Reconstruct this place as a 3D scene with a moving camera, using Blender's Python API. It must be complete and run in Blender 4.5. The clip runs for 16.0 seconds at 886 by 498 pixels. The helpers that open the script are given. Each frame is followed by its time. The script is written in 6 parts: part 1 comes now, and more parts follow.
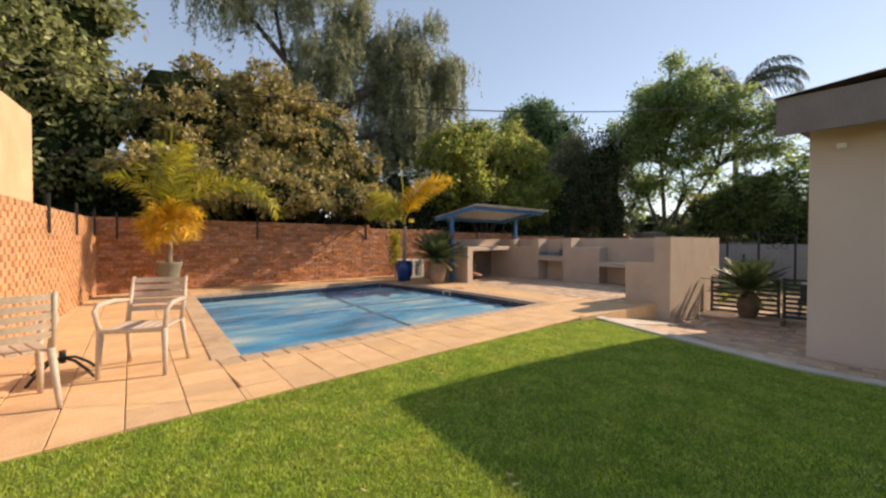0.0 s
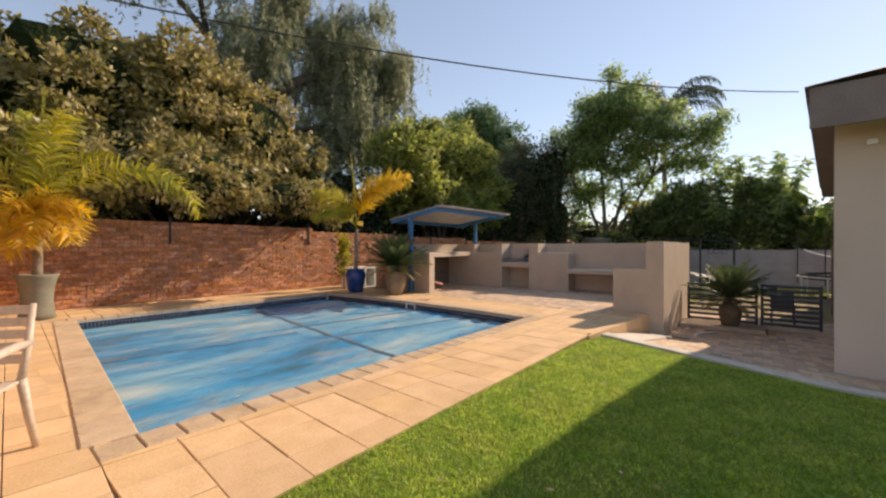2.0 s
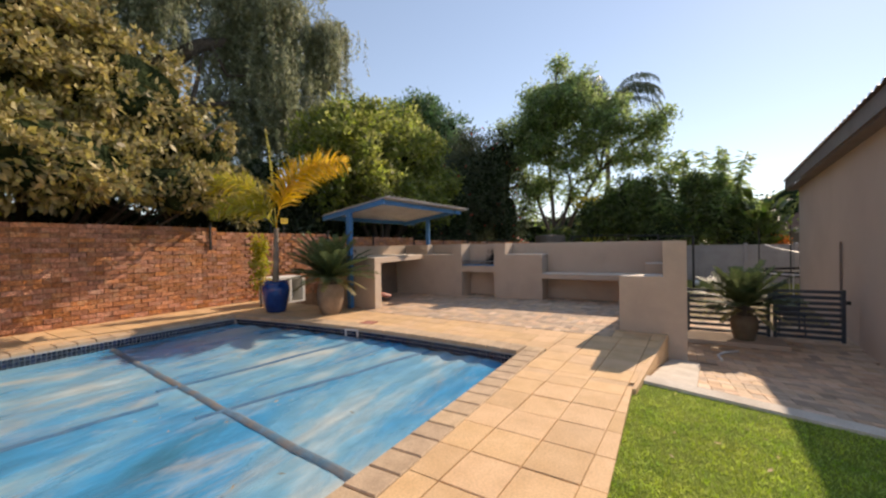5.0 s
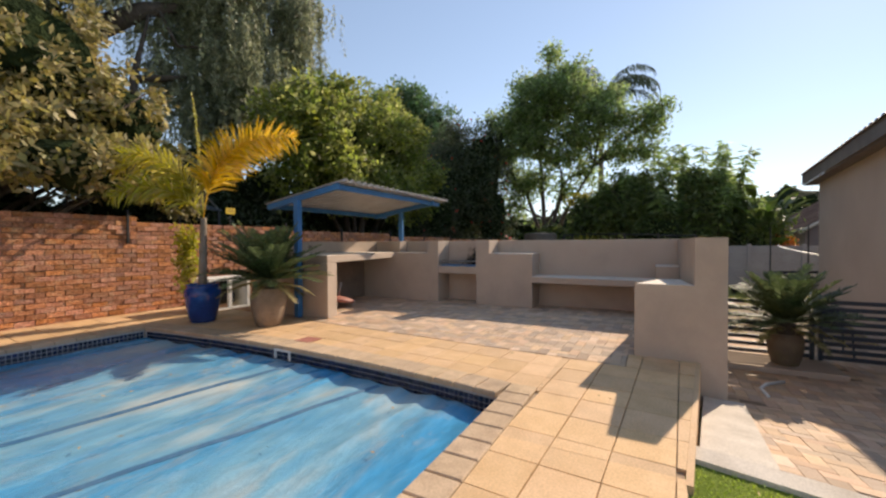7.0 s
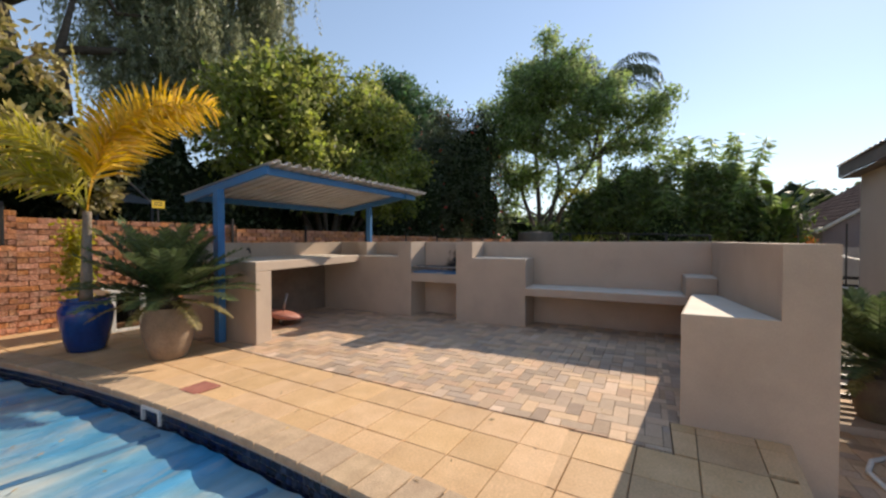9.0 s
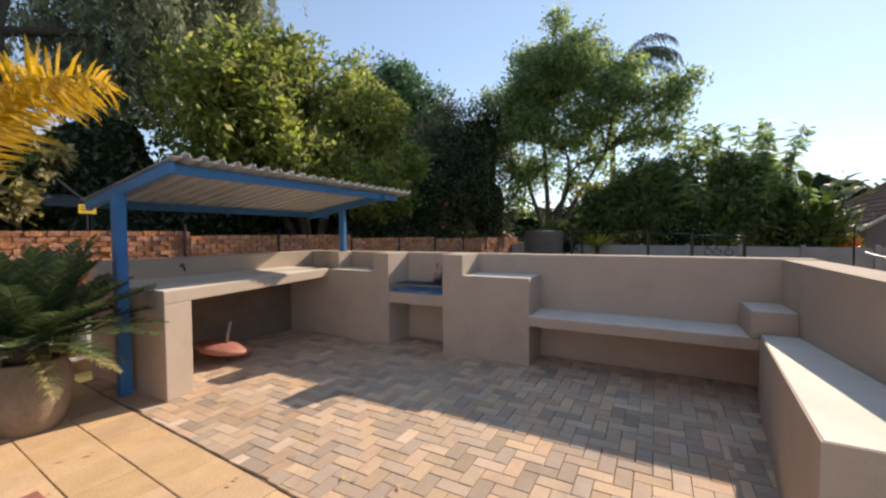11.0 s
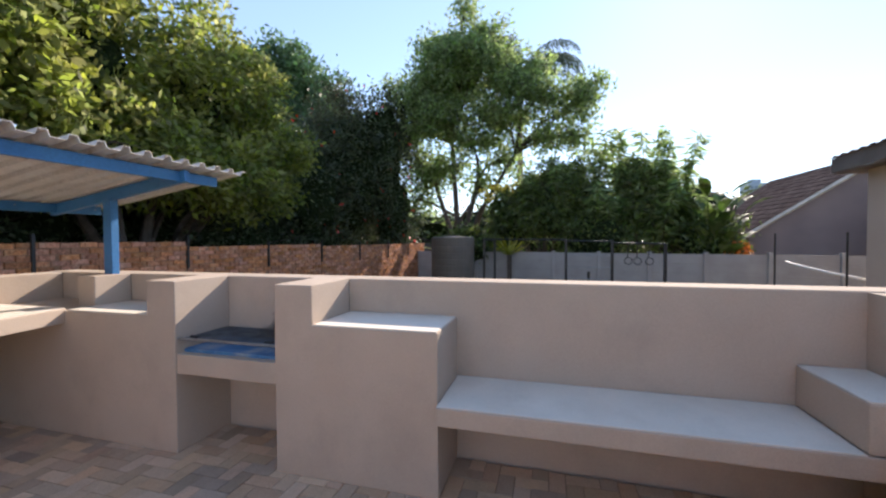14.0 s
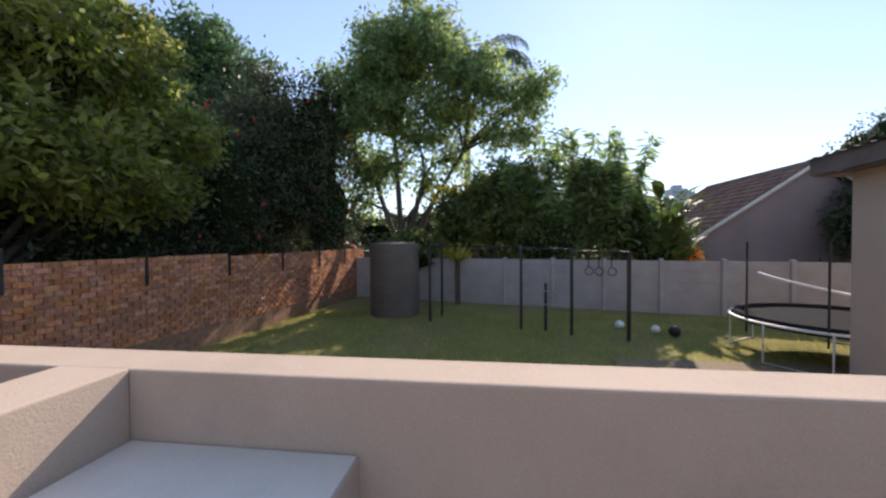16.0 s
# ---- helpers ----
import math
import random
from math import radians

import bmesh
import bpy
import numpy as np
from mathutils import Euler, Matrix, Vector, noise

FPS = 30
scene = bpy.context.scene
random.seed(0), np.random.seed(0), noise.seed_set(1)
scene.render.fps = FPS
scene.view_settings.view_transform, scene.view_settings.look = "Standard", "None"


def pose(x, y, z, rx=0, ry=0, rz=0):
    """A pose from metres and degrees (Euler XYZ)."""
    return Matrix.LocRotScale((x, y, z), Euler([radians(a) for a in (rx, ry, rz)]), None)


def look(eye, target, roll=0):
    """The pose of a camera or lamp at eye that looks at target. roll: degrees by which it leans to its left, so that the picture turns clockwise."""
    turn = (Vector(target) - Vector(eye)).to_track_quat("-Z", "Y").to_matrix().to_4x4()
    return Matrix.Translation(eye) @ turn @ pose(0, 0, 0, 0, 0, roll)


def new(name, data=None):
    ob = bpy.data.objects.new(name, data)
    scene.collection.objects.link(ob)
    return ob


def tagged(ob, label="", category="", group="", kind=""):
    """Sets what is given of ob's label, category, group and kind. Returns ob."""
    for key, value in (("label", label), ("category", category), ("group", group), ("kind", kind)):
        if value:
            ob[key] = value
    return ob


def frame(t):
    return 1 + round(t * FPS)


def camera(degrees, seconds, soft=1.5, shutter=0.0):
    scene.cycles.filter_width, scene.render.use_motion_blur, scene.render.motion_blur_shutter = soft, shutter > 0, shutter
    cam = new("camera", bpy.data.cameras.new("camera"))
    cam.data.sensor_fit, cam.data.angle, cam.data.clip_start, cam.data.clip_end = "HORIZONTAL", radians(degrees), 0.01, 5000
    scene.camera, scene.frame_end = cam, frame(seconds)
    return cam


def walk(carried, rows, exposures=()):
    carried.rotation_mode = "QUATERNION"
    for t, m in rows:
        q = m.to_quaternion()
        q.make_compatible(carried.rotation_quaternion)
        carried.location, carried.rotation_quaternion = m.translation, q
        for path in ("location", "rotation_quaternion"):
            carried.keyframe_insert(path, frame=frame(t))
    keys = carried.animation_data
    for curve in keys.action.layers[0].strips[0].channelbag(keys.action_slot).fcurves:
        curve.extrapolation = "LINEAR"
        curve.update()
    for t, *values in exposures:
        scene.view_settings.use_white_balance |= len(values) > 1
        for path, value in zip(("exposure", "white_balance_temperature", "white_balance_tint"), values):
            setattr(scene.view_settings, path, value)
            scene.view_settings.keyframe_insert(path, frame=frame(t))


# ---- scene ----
cam = camera(97.2, 16.0, soft=2.4)
PATH = [
    (0, (0.105, 0.27, 1.212), (1.436, 1.761, 1.178), -0.0),
    (0.5, (0.198, 0.637, 1.207), (1.597, 2.066, 1.191), -0.0),
    (1, (0.293, 0.995, 1.207), (1.743, 2.373, 1.198), -0.0),
    (1.5, (0.366, 1.351, 1.22), (1.873, 2.666, 1.216), 0.0),
    (2, (0.525, 1.691, 1.197), (2.085, 2.942, 1.193), 0.0),
    (2.5, (0.72, 2.017, 1.191), (2.32, 3.217, 1.191), 0.1),
    (3, (0.972, 2.31, 1.25), (2.62, 3.442, 1.243), -0.3),
    (3.5, (1.195, 2.577, 1.29), (2.892, 3.635, 1.275), -0.7),
    (4, (1.466, 2.811, 1.314), (3.183, 3.838, 1.297), -0.9),
    (6.5, (3.169, 3.606, 1.29), (4.925, 4.564, 1.264), -0.5),
    (7, (3.56, 3.656, 1.271), (5.322, 4.604, 1.243), -0.3),
    (7.5, (3.955, 3.706, 1.245), (5.722, 4.644, 1.224), -0.4),
    (8, (4.361, 3.793, 1.27), (6.129, 4.728, 1.246), -0.3),
    (8.5, (4.768, 3.898, 1.303), (6.539, 4.826, 1.27), -0.1),
    (9, (5.129, 4.065, 1.343), (6.902, 4.99, 1.303), -0.1),
    (9.2, (5.284, 4.126, 1.359), (7.055, 5.053, 1.314), 0.2),
    (11.3, (6.663, 4.483, 1.613), (8.414, 5.446, 1.539), -0.5),
    (11.5, (6.783, 4.561, 1.612), (8.557, 5.482, 1.555), -0.3),
    (12, (7.18, 4.691, 1.605), (8.963, 5.596, 1.554), -0.1),
    (12.5, (7.562, 4.819, 1.626), (9.367, 5.68, 1.577), -0.2),
    (13, (7.966, 4.953, 1.644), (9.83, 5.675, 1.597), -0.3),
    (13.5, (8.374, 4.984, 1.649), (10.279, 5.591, 1.596), -0.3),
    (14, (8.77, 5.055, 1.647), (10.697, 5.587, 1.596), -0.3),
    (14.5, (9.179, 5.11, 1.657), (11.127, 5.56, 1.603), -0.3),
    (15, (9.617, 5.135, 1.69), (11.582, 5.497, 1.629), -0.3),
    (15.5, (9.998, 5.18, 1.748), (11.972, 5.494, 1.688), -0.4),
    (16, (10.338, 5.268, 1.808), (12.319, 5.536, 1.76), -0.4),
]
walk(cam, [(t, look(eye, target, roll)) for t, eye, target, roll in PATH], [(0, 0.93, 6850, 16), (4, 0.91, 6700, 16), (9, 0.90, 6250, 12), (12, 1.2, 6050, 13), (13.2, 1.48, 5800, 14), (14.4, 1.43, 5800, 15), (15.5, 1.22, 5900, 17), (16, 1.2, 5900, 17)])

# ---- world and sun ----
SUN_AZ, SUN_EL = -17.2, 30.8
world = bpy.data.worlds.new("sky")
scene.world = world
world.use_nodes = True
wn = world.node_tree.nodes
sky = wn.new("ShaderNodeTexSky")
sky.sky_type = "NISHITA"
sky.sun_disc = False
sky.sun_elevation = radians(SUN_EL)
sky.sun_rotation = radians(90 - SUN_AZ)
sky.air_density, sky.dust_density, sky.ozone_density = 1.0, 0.05, 1.6
wn["Background"].inputs["Strength"].default_value = 0.15
haze = wn.new("ShaderNodeHueSaturation")
haze.inputs["Saturation"].default_value = 0.96
soften = wn.new("ShaderNodeGamma")
soften.inputs["Gamma"].default_value = 0.7
world.node_tree.links.new(sky.outputs[0], haze.inputs["Color"])
world.node_tree.links.new(haze.outputs[0], soften.inputs["Color"])
world.node_tree.links.new(soften.outputs[0], wn["Background"].inputs["Color"])
SUN_DIR = Vector((math.cos(radians(SUN_EL)) * math.cos(radians(SUN_AZ)), math.cos(radians(SUN_EL)) * math.sin(radians(SUN_AZ)), math.sin(radians(SUN_EL))))
sun = new("sun", bpy.data.lights.new("sun", "SUN"))
sun.data.energy, sun.data.angle, sun.data.color = 3.35, radians(0.6), (1.0, 0.83, 0.62)
sun.matrix_world = look(SUN_DIR * 60, (0, 0, 0))

# ---- materials ----
def material(name, c1, c2, scale=6.0, rough=0.8, fine=60.0, bump=0.25, metal=0.0, spread=0.0, by="", c3=None, stain=0.0, stain_scale=0.7, spec=0.5, dist=0.01, through_light=0.0, grain=0.12):
    """Two-scale procedural surface: coarse blend c1-c2, fine grain, stains of colour c3, per-piece spread, bump."""
    m = bpy.data.materials.new(name)
    m.use_nodes = True
    nt = m.node_tree
    N, L = nt.nodes, nt.links
    bsdf = N["Principled BSDF"]
    tc = N.new("ShaderNodeTexCoord")
    geo = N.new("ShaderNodeNewGeometry")
    pos = geo.outputs["Position"]
    n1 = N.new("ShaderNodeTexNoise"); n1.inputs["Scale"].default_value = scale; n1.inputs["Detail"].default_value = 5
    n2 = N.new("ShaderNodeTexNoise"); n2.inputs["Scale"].default_value = fine; n2.inputs["Detail"].default_value = 3
    L.new(pos, n1.inputs["Vector"]); L.new(pos, n2.inputs["Vector"])
    ramp = N.new("ShaderNodeMapRange"); ramp.inputs["From Min"].default_value = 0.33; ramp.inputs["From Max"].default_value = 0.67
    L.new(n1.outputs["Fac"], ramp.inputs["Value"])
    mix = N.new("ShaderNodeMix"); mix.data_type = "RGBA"
    mix.inputs["A"].default_value = (*c1, 1); mix.inputs["B"].default_value = (*c2, 1)
    L.new(ramp.outputs["Result"], mix.inputs["Factor"])
    out = mix.outputs["Result"]
    if stain and c3:
        n3 = N.new("ShaderNodeTexNoise"); n3.inputs["Scale"].default_value = stain_scale; n3.inputs["Detail"].default_value = 6; n3.inputs["Roughness"].default_value = 0.65
        L.new(pos, n3.inputs["Vector"])
        r3 = N.new("ShaderNodeMapRange"); r3.inputs["From Min"].default_value = 0.5; r3.inputs["From Max"].default_value = 0.72; r3.inputs["To Max"].default_value = stain
        L.new(n3.outputs["Fac"], r3.inputs["Value"])
        mx = N.new("ShaderNodeMix"); mx.data_type = "RGBA"; mx.inputs["B"].default_value = (*c3, 1)
        L.new(r3.outputs["Result"], mx.inputs["Factor"]); L.new(out, mx.inputs["A"])
        out = mx.outputs["Result"]
    hsv = N.new("ShaderNodeHueSaturation")
    L.new(out, hsv.inputs["Color"])
    val = N.new("ShaderNodeMapRange"); val.inputs["From Min"].default_value = 0.3; val.inputs["From Max"].default_value = 0.7
    val.inputs["To Min"].default_value = 1 - grain; val.inputs["To Max"].default_value = 1 + grain
    L.new(n2.outputs["Fac"], val.inputs["Value"])
    last = val.outputs["Result"]
    if by:
        src = N.new("ShaderNodeObjectInfo").outputs["Random"] if by == "object" else geo.outputs["Random Per Island"]
        v2 = N.new("ShaderNodeMapRange"); v2.inputs["To Min"].default_value = 1 - spread; v2.inputs["To Max"].default_value = 1 + spread
        L.new(src, v2.inputs["Value"])
        mul = N.new("ShaderNodeMath"); mul.operation = "MULTIPLY"
        L.new(last, mul.inputs[0]); L.new(v2.outputs["Result"], mul.inputs[1])
        last = mul.outputs[0]
        wnz = N.new("ShaderNodeTexWhiteNoise"); wnz.noise_dimensions = "1D"
        L.new(src, wnz.inputs["W"])
        hr = N.new("ShaderNodeMapRange"); hr.inputs["To Min"].default_value = 0.5 - spread * 0.02; hr.inputs["To Max"].default_value = 0.5 + spread * 0.02
        L.new(wnz.outputs["Value"], hr.inputs["Value"]); L.new(hr.outputs["Result"], hsv.inputs["Hue"])
        sr = N.new("ShaderNodeMapRange"); sr.inputs["To Min"].default_value = 1 - spread * 0.5; sr.inputs["To Max"].default_value = 1 + spread * 0.3
        L.new(wnz.outputs["Value"], sr.inputs["Value"]); L.new(sr.outputs["Result"], hsv.inputs["Saturation"])
    L.new(last, hsv.inputs["Value"])
    L.new(hsv.outputs["Color"], bsdf.inputs["Base Color"])
    bsdf.inputs["Roughness"].default_value = rough
    bsdf.inputs["Metallic"].default_value = metal
    bsdf.inputs["Specular IOR Level"].default_value = spec
    if bump:
        b = N.new("ShaderNodeBump"); b.inputs["Strength"].default_value = bump; b.inputs["Distance"].default_value = dist
        L.new(n2.outputs["Fac"], b.inputs["Height"]); L.new(b.outputs["Normal"], bsdf.inputs["Normal"])
    if through_light:
        tr = N.new("ShaderNodeBsdfTranslucent"); L.new(hsv.outputs["Color"], tr.inputs["Color"])
        ms = N.new("ShaderNodeMixShader"); ms.inputs[0].default_value = through_light
        L.new(bsdf.outputs[0], ms.inputs[1]); L.new(tr.outputs[0], ms.inputs[2])
        L.new(ms.outputs[0], N["Material Output"].inputs["Surface"])
    return m


def paver_material(name, per_object):
    """Fired clay in a mix of tan, pink, brown and blue-grey pieces, sandy wear over them."""
    m = material(name, (0.53, 0.345, 0.195), (0.60, 0.405, 0.245), scale=14, rough=0.82, fine=90, bump=0.5, by="object" if per_object else "island", spread=0.16, c3=(0.26, 0.205, 0.16), stain=0.35, stain_scale=2.6, spec=0.25, dist=0.004)
    N, L = m.node_tree.nodes, m.node_tree.links
    src = N.new("ShaderNodeObjectInfo").outputs["Random"] if per_object else N.new("ShaderNodeNewGeometry").outputs["Random Per Island"]
    w = N.new("ShaderNodeTexWhiteNoise"); w.noise_dimensions = "1D"
    ad = N.new("ShaderNodeMath"); ad.operation = "ADD"; ad.inputs[1].default_value = 3.7
    L.new(src, ad.inputs[0]); L.new(ad.outputs[0], w.inputs["W"])
    cr = N.new("ShaderNodeValToRGB"); cr.color_ramp.interpolation = "CONSTANT"
    e = cr.color_ramp.elements
    e[0].position, e[0].color = 0.0, (0.64, 0.48, 0.34, 1)
    e[1].position, e[1].color = 0.28, (0.57, 0.39, 0.28, 1)
    for p, c in ((0.5, (0.52, 0.42, 0.33)), (0.66, (0.38, 0.34, 0.30)), (0.82, (0.26, 0.235, 0.22)), (0.92, (0.72, 0.57, 0.44))):
        cr.color_ramp.elements.new(p).color = (*c, 1)
    L.new(w.outputs["Value"], cr.inputs["Fac"])
    coarse = next(n for n in N if n.bl_idname == "ShaderNodeMix" and not n.inputs["B"].is_linked and n.inputs["Factor"].is_linked and not n.inputs["A"].is_linked)
    mx = N.new("ShaderNodeMix"); mx.data_type = "RGBA"; mx.inputs["Factor"].default_value = 0.5
    targets = [l.to_socket for l in coarse.outputs["Result"].links]
    L.new(coarse.outputs["Result"], mx.inputs["A"]); L.new(cr.outputs["Color"], mx.inputs["B"])
    for t in targets:
        L.new(mx.outputs["Result"], t)
    return m


def leafy(name, c1, c2, spread=0.35, light=0.35, scale=1.3):
    return material(name, c1, c2, scale=scale, fine=9, rough=0.5, bump=0, by="island", spread=spread, through_light=light, spec=0.4)


M_PLASTER = material("taupe_plaster", (0.46, 0.365, 0.285), (0.50, 0.40, 0.315), scale=2.2, rough=0.9, fine=120, bump=0.35, c3=(0.37, 0.295, 0.235), stain=0.5, stain_scale=1.7, spec=0.2, dist=0.005, grain=0.05)
# Brown plaster tone with the shade below the counter put into the colour.
M_UNDERSHADE = material("counter_shade_brown", (0.20, 0.15, 0.115), (0.26, 0.195, 0.15), scale=3, rough=0.95, fine=70, bump=0.6, c3=(0.14, 0.105, 0.08), stain=0.6, stain_scale=2.0, spec=0.1)
M_LEDGE = material("pale_screed", (0.69, 0.61, 0.51), (0.77, 0.69, 0.585), scale=4, rough=0.8, fine=90, bump=0.3, c3=(0.42, 0.36, 0.29), stain=0.4, stain_scale=2.0, spec=0.3, dist=0.004, grain=0.035)
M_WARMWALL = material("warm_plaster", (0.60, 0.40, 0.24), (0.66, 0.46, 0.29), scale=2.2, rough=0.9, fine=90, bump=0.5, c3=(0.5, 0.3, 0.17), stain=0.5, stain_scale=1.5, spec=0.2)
M_HOUSE = material("house_plaster", (0.52, 0.425, 0.35), (0.57, 0.47, 0.39), scale=0.9, rough=0.92, fine=110, bump=0.3, c3=(0.45, 0.36, 0.29), stain=0.3, stain_scale=0.8, spec=0.2, dist=0.004, grain=0.035)
M_TILE = material("sandstone_tile", (0.62, 0.40, 0.205), (0.69, 0.46, 0.25), scale=5, rough=0.75, fine=70, bump=0.3, by="object", spread=0.09, c3=(0.46, 0.30, 0.17), stain=0.45, stain_scale=2.2, spec=0.3, dist=0.004)
M_COPING = material("coping_paver", (0.49, 0.35, 0.22), (0.57, 0.415, 0.265), scale=9, rough=0.8, fine=80, bump=0.5, by="object", spread=0.1, c3=(0.25, 0.18, 0.12), stain=0.5, stain_scale=3, spec=0.25, dist=0.005)
M_GROUT = material("dark_joint", (0.18, 0.125, 0.08), (0.25, 0.18, 0.12), scale=12, rough=0.95, bump=0.5)
M_JOINT = material("sandy_joint", (0.28, 0.20, 0.13), (0.36, 0.26, 0.17), scale=12, rough=0.95, bump=0.5)
M_PAVER = paver_material("mixed_clay_paver", True)
M_PAVER_I = paver_material("mixed_clay_paver_rest", False)
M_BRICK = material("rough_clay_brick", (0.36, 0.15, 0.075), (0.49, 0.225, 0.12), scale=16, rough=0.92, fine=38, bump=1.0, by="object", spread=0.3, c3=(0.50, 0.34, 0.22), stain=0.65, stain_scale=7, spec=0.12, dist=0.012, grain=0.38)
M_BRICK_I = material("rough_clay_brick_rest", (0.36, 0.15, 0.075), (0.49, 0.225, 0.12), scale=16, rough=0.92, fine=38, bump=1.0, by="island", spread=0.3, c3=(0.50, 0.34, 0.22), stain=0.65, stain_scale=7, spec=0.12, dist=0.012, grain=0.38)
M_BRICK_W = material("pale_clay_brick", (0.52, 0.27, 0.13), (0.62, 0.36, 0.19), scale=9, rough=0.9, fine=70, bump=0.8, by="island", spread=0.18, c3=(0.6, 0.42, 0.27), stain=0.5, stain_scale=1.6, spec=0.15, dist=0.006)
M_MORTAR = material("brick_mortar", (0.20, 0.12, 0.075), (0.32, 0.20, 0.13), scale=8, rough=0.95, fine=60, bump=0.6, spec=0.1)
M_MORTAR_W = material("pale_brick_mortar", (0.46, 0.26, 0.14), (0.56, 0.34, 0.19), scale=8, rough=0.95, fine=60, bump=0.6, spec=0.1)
M_CONCRETE = material("pale_concrete", (0.55, 0.485, 0.405), (0.64, 0.575, 0.49), scale=5, rough=0.88, fine=80, bump=0.4, c3=(0.33, 0.28, 0.22), stain=0.5, stain_scale=1.5, spec=0.2)
M_VIBRA = material("grey_precast_wall", (0.34, 0.31, 0.295), (0.40, 0.37, 0.35), scale=2, rough=0.9, fine=60, bump=0.3, c3=(0.28, 0.26, 0.25), stain=0.4, spec=0.2)
M_SOIL = material("garden_ground", (0.17, 0.17, 0.05), (0.25, 0.22, 0.08), scale=0.9, rough=0.95, fine=30, bump=0.8, c3=(0.21, 0.16, 0.09), stain=0.8, stain_scale=0.35, spec=0.1)
M_LAWN = material("lawn_base", (0.14, 0.205, 0.026), (0.215, 0.26, 0.042), scale=5, rough=0.9, fine=120, bump=1.0, c3=(0.15, 0.16, 0.045), stain=0.4, stain_scale=0.9, spec=0.1, dist=0.02)
M_GRASS = material("grass_blade", (0.28, 0.43, 0.05), (0.51, 0.60, 0.09), scale=4.5, fine=22, rough=0.5, bump=0, by="island", spread=0.4, through_light=0.5, spec=0.4, c3=(0.46, 0.42, 0.09), stain=0.35, stain_scale=2.2, grain=0.3)
M_YARD = leafy("dry_grass_blade", (0.32, 0.36, 0.06), (0.55, 0.50, 0.10), 0.4, 0.5)
M_BLUE = material("blue_steel_paint", (0.035, 0.15, 0.36), (0.05, 0.19, 0.43), scale=4, rough=0.45, fine=60, bump=0.1, c3=(0.03, 0.09, 0.2), stain=0.3, stain_scale=2)
M_GRID = material("sooty_steel", (0.10, 0.095, 0.09), (0.2, 0.19, 0.18), scale=9, rough=0.6, fine=50, bump=0.3, metal=0.5)
M_SHEET = material("galvanised_sheet", (0.47, 0.46, 0.445), (0.58, 0.57, 0.55), scale=3, rough=0.5, fine=40, bump=0.1, metal=0.2, c3=(0.28, 0.24, 0.2), stain=0.5, stain_scale=1.2)
M_ROOFSHEET = material("brown_roof_sheet", (0.10, 0.075, 0.065), (0.14, 0.105, 0.09), scale=3, rough=0.6, fine=40, bump=0.15)
M_FASCIA = material("dark_fascia_paint", (0.15, 0.12, 0.11), (0.19, 0.155, 0.14), scale=3, rough=0.6, fine=50, bump=0.15)
M_GATE = material("charcoal_gate_paint", (0.035, 0.045, 0.06), (0.05, 0.06, 0.08), scale=4, rough=0.45, fine=60, bump=0.1)
M_MAT = material("dark_woven_mat", (0.012, 0.012, 0.014), (0.02, 0.02, 0.022), scale=8, rough=0.95, fine=60, bump=0.2, spec=0.05)
M_BLACK = material("black_iron", (0.012, 0.012, 0.013), (0.022, 0.021, 0.02), scale=8, rough=0.5, fine=60, bump=0.15)
M_POT_BLUE = material("cobalt_glaze", (0.008, 0.035, 0.17), (0.012, 0.06, 0.26), scale=3, rough=0.16, fine=30, bump=0.06, spec=0.6, c3=(0.004, 0.015, 0.08), stain=0.6, stain_scale=2.5)
M_POT_CLAY = material("weathered_clay_pot", (0.22, 0.165, 0.115), (0.30, 0.225, 0.16), scale=7, rough=0.85, fine=60, bump=0.3, c3=(0.15, 0.12, 0.09), stain=0.6, stain_scale=3)
# Darker copy of the clay pot: shade by the gate put into its colour.
M_POT_SHADED = material("shaded_clay_pot", (0.12, 0.085, 0.06), (0.17, 0.125, 0.08), scale=7, rough=0.85, fine=60, bump=0.3, c3=(0.15, 0.15, 0.06), stain=0.6, stain_scale=3)
M_POT_GREY = material("grey_green_pot", (0.15, 0.14, 0.10), (0.20, 0.185, 0.135), scale=5, rough=0.75, fine=50, bump=0.25)
M_CHAIR = material("taupe_plastic", (0.50, 0.40, 0.31), (0.55, 0.445, 0.35), scale=3, rough=0.5, fine=40, bump=0.05, c3=(0.42, 0.33, 0.26), stain=0.3, stain_scale=4)
M_BARK = material("grey_bark", (0.065, 0.05, 0.038), (0.11, 0.085, 0.065), scale=9, rough=0.95, fine=40, bump=0.9, dist=0.03)
M_PALMTRUNK = material("palm_trunk", (0.20, 0.155, 0.11), (0.28, 0.22, 0.165), scale=8, rough=0.9, fine=40, bump=0.7, dist=0.02)
# Near-black green: the shade deep in the crowns is put into this colour.
M_CORE = material("crown_shade_dark", (0.014, 0.022, 0.009), (0.028, 0.04, 0.015), scale=3, rough=0.95, fine=8, bump=1.0, dist=0.2, spec=0.05)
M_WHITE = material("white_enamel", (0.72, 0.71, 0.68), (0.8, 0.79, 0.76), scale=4, rough=0.5, fine=40, bump=0.05)
M_STEEL = material("worn_steel", (0.30, 0.29, 0.28), (0.42, 0.41, 0.40), scale=9, rough=0.4, fine=70, bump=0.15, metal=0.8)
M_RUST = material("faded_red_metal", (0.36, 0.13, 0.09), (0.46, 0.19, 0.14), scale=7, rough=0.6, fine=60, bump=0.2, c3=(0.22, 0.09, 0.06), stain=0.5, stain_scale=5)
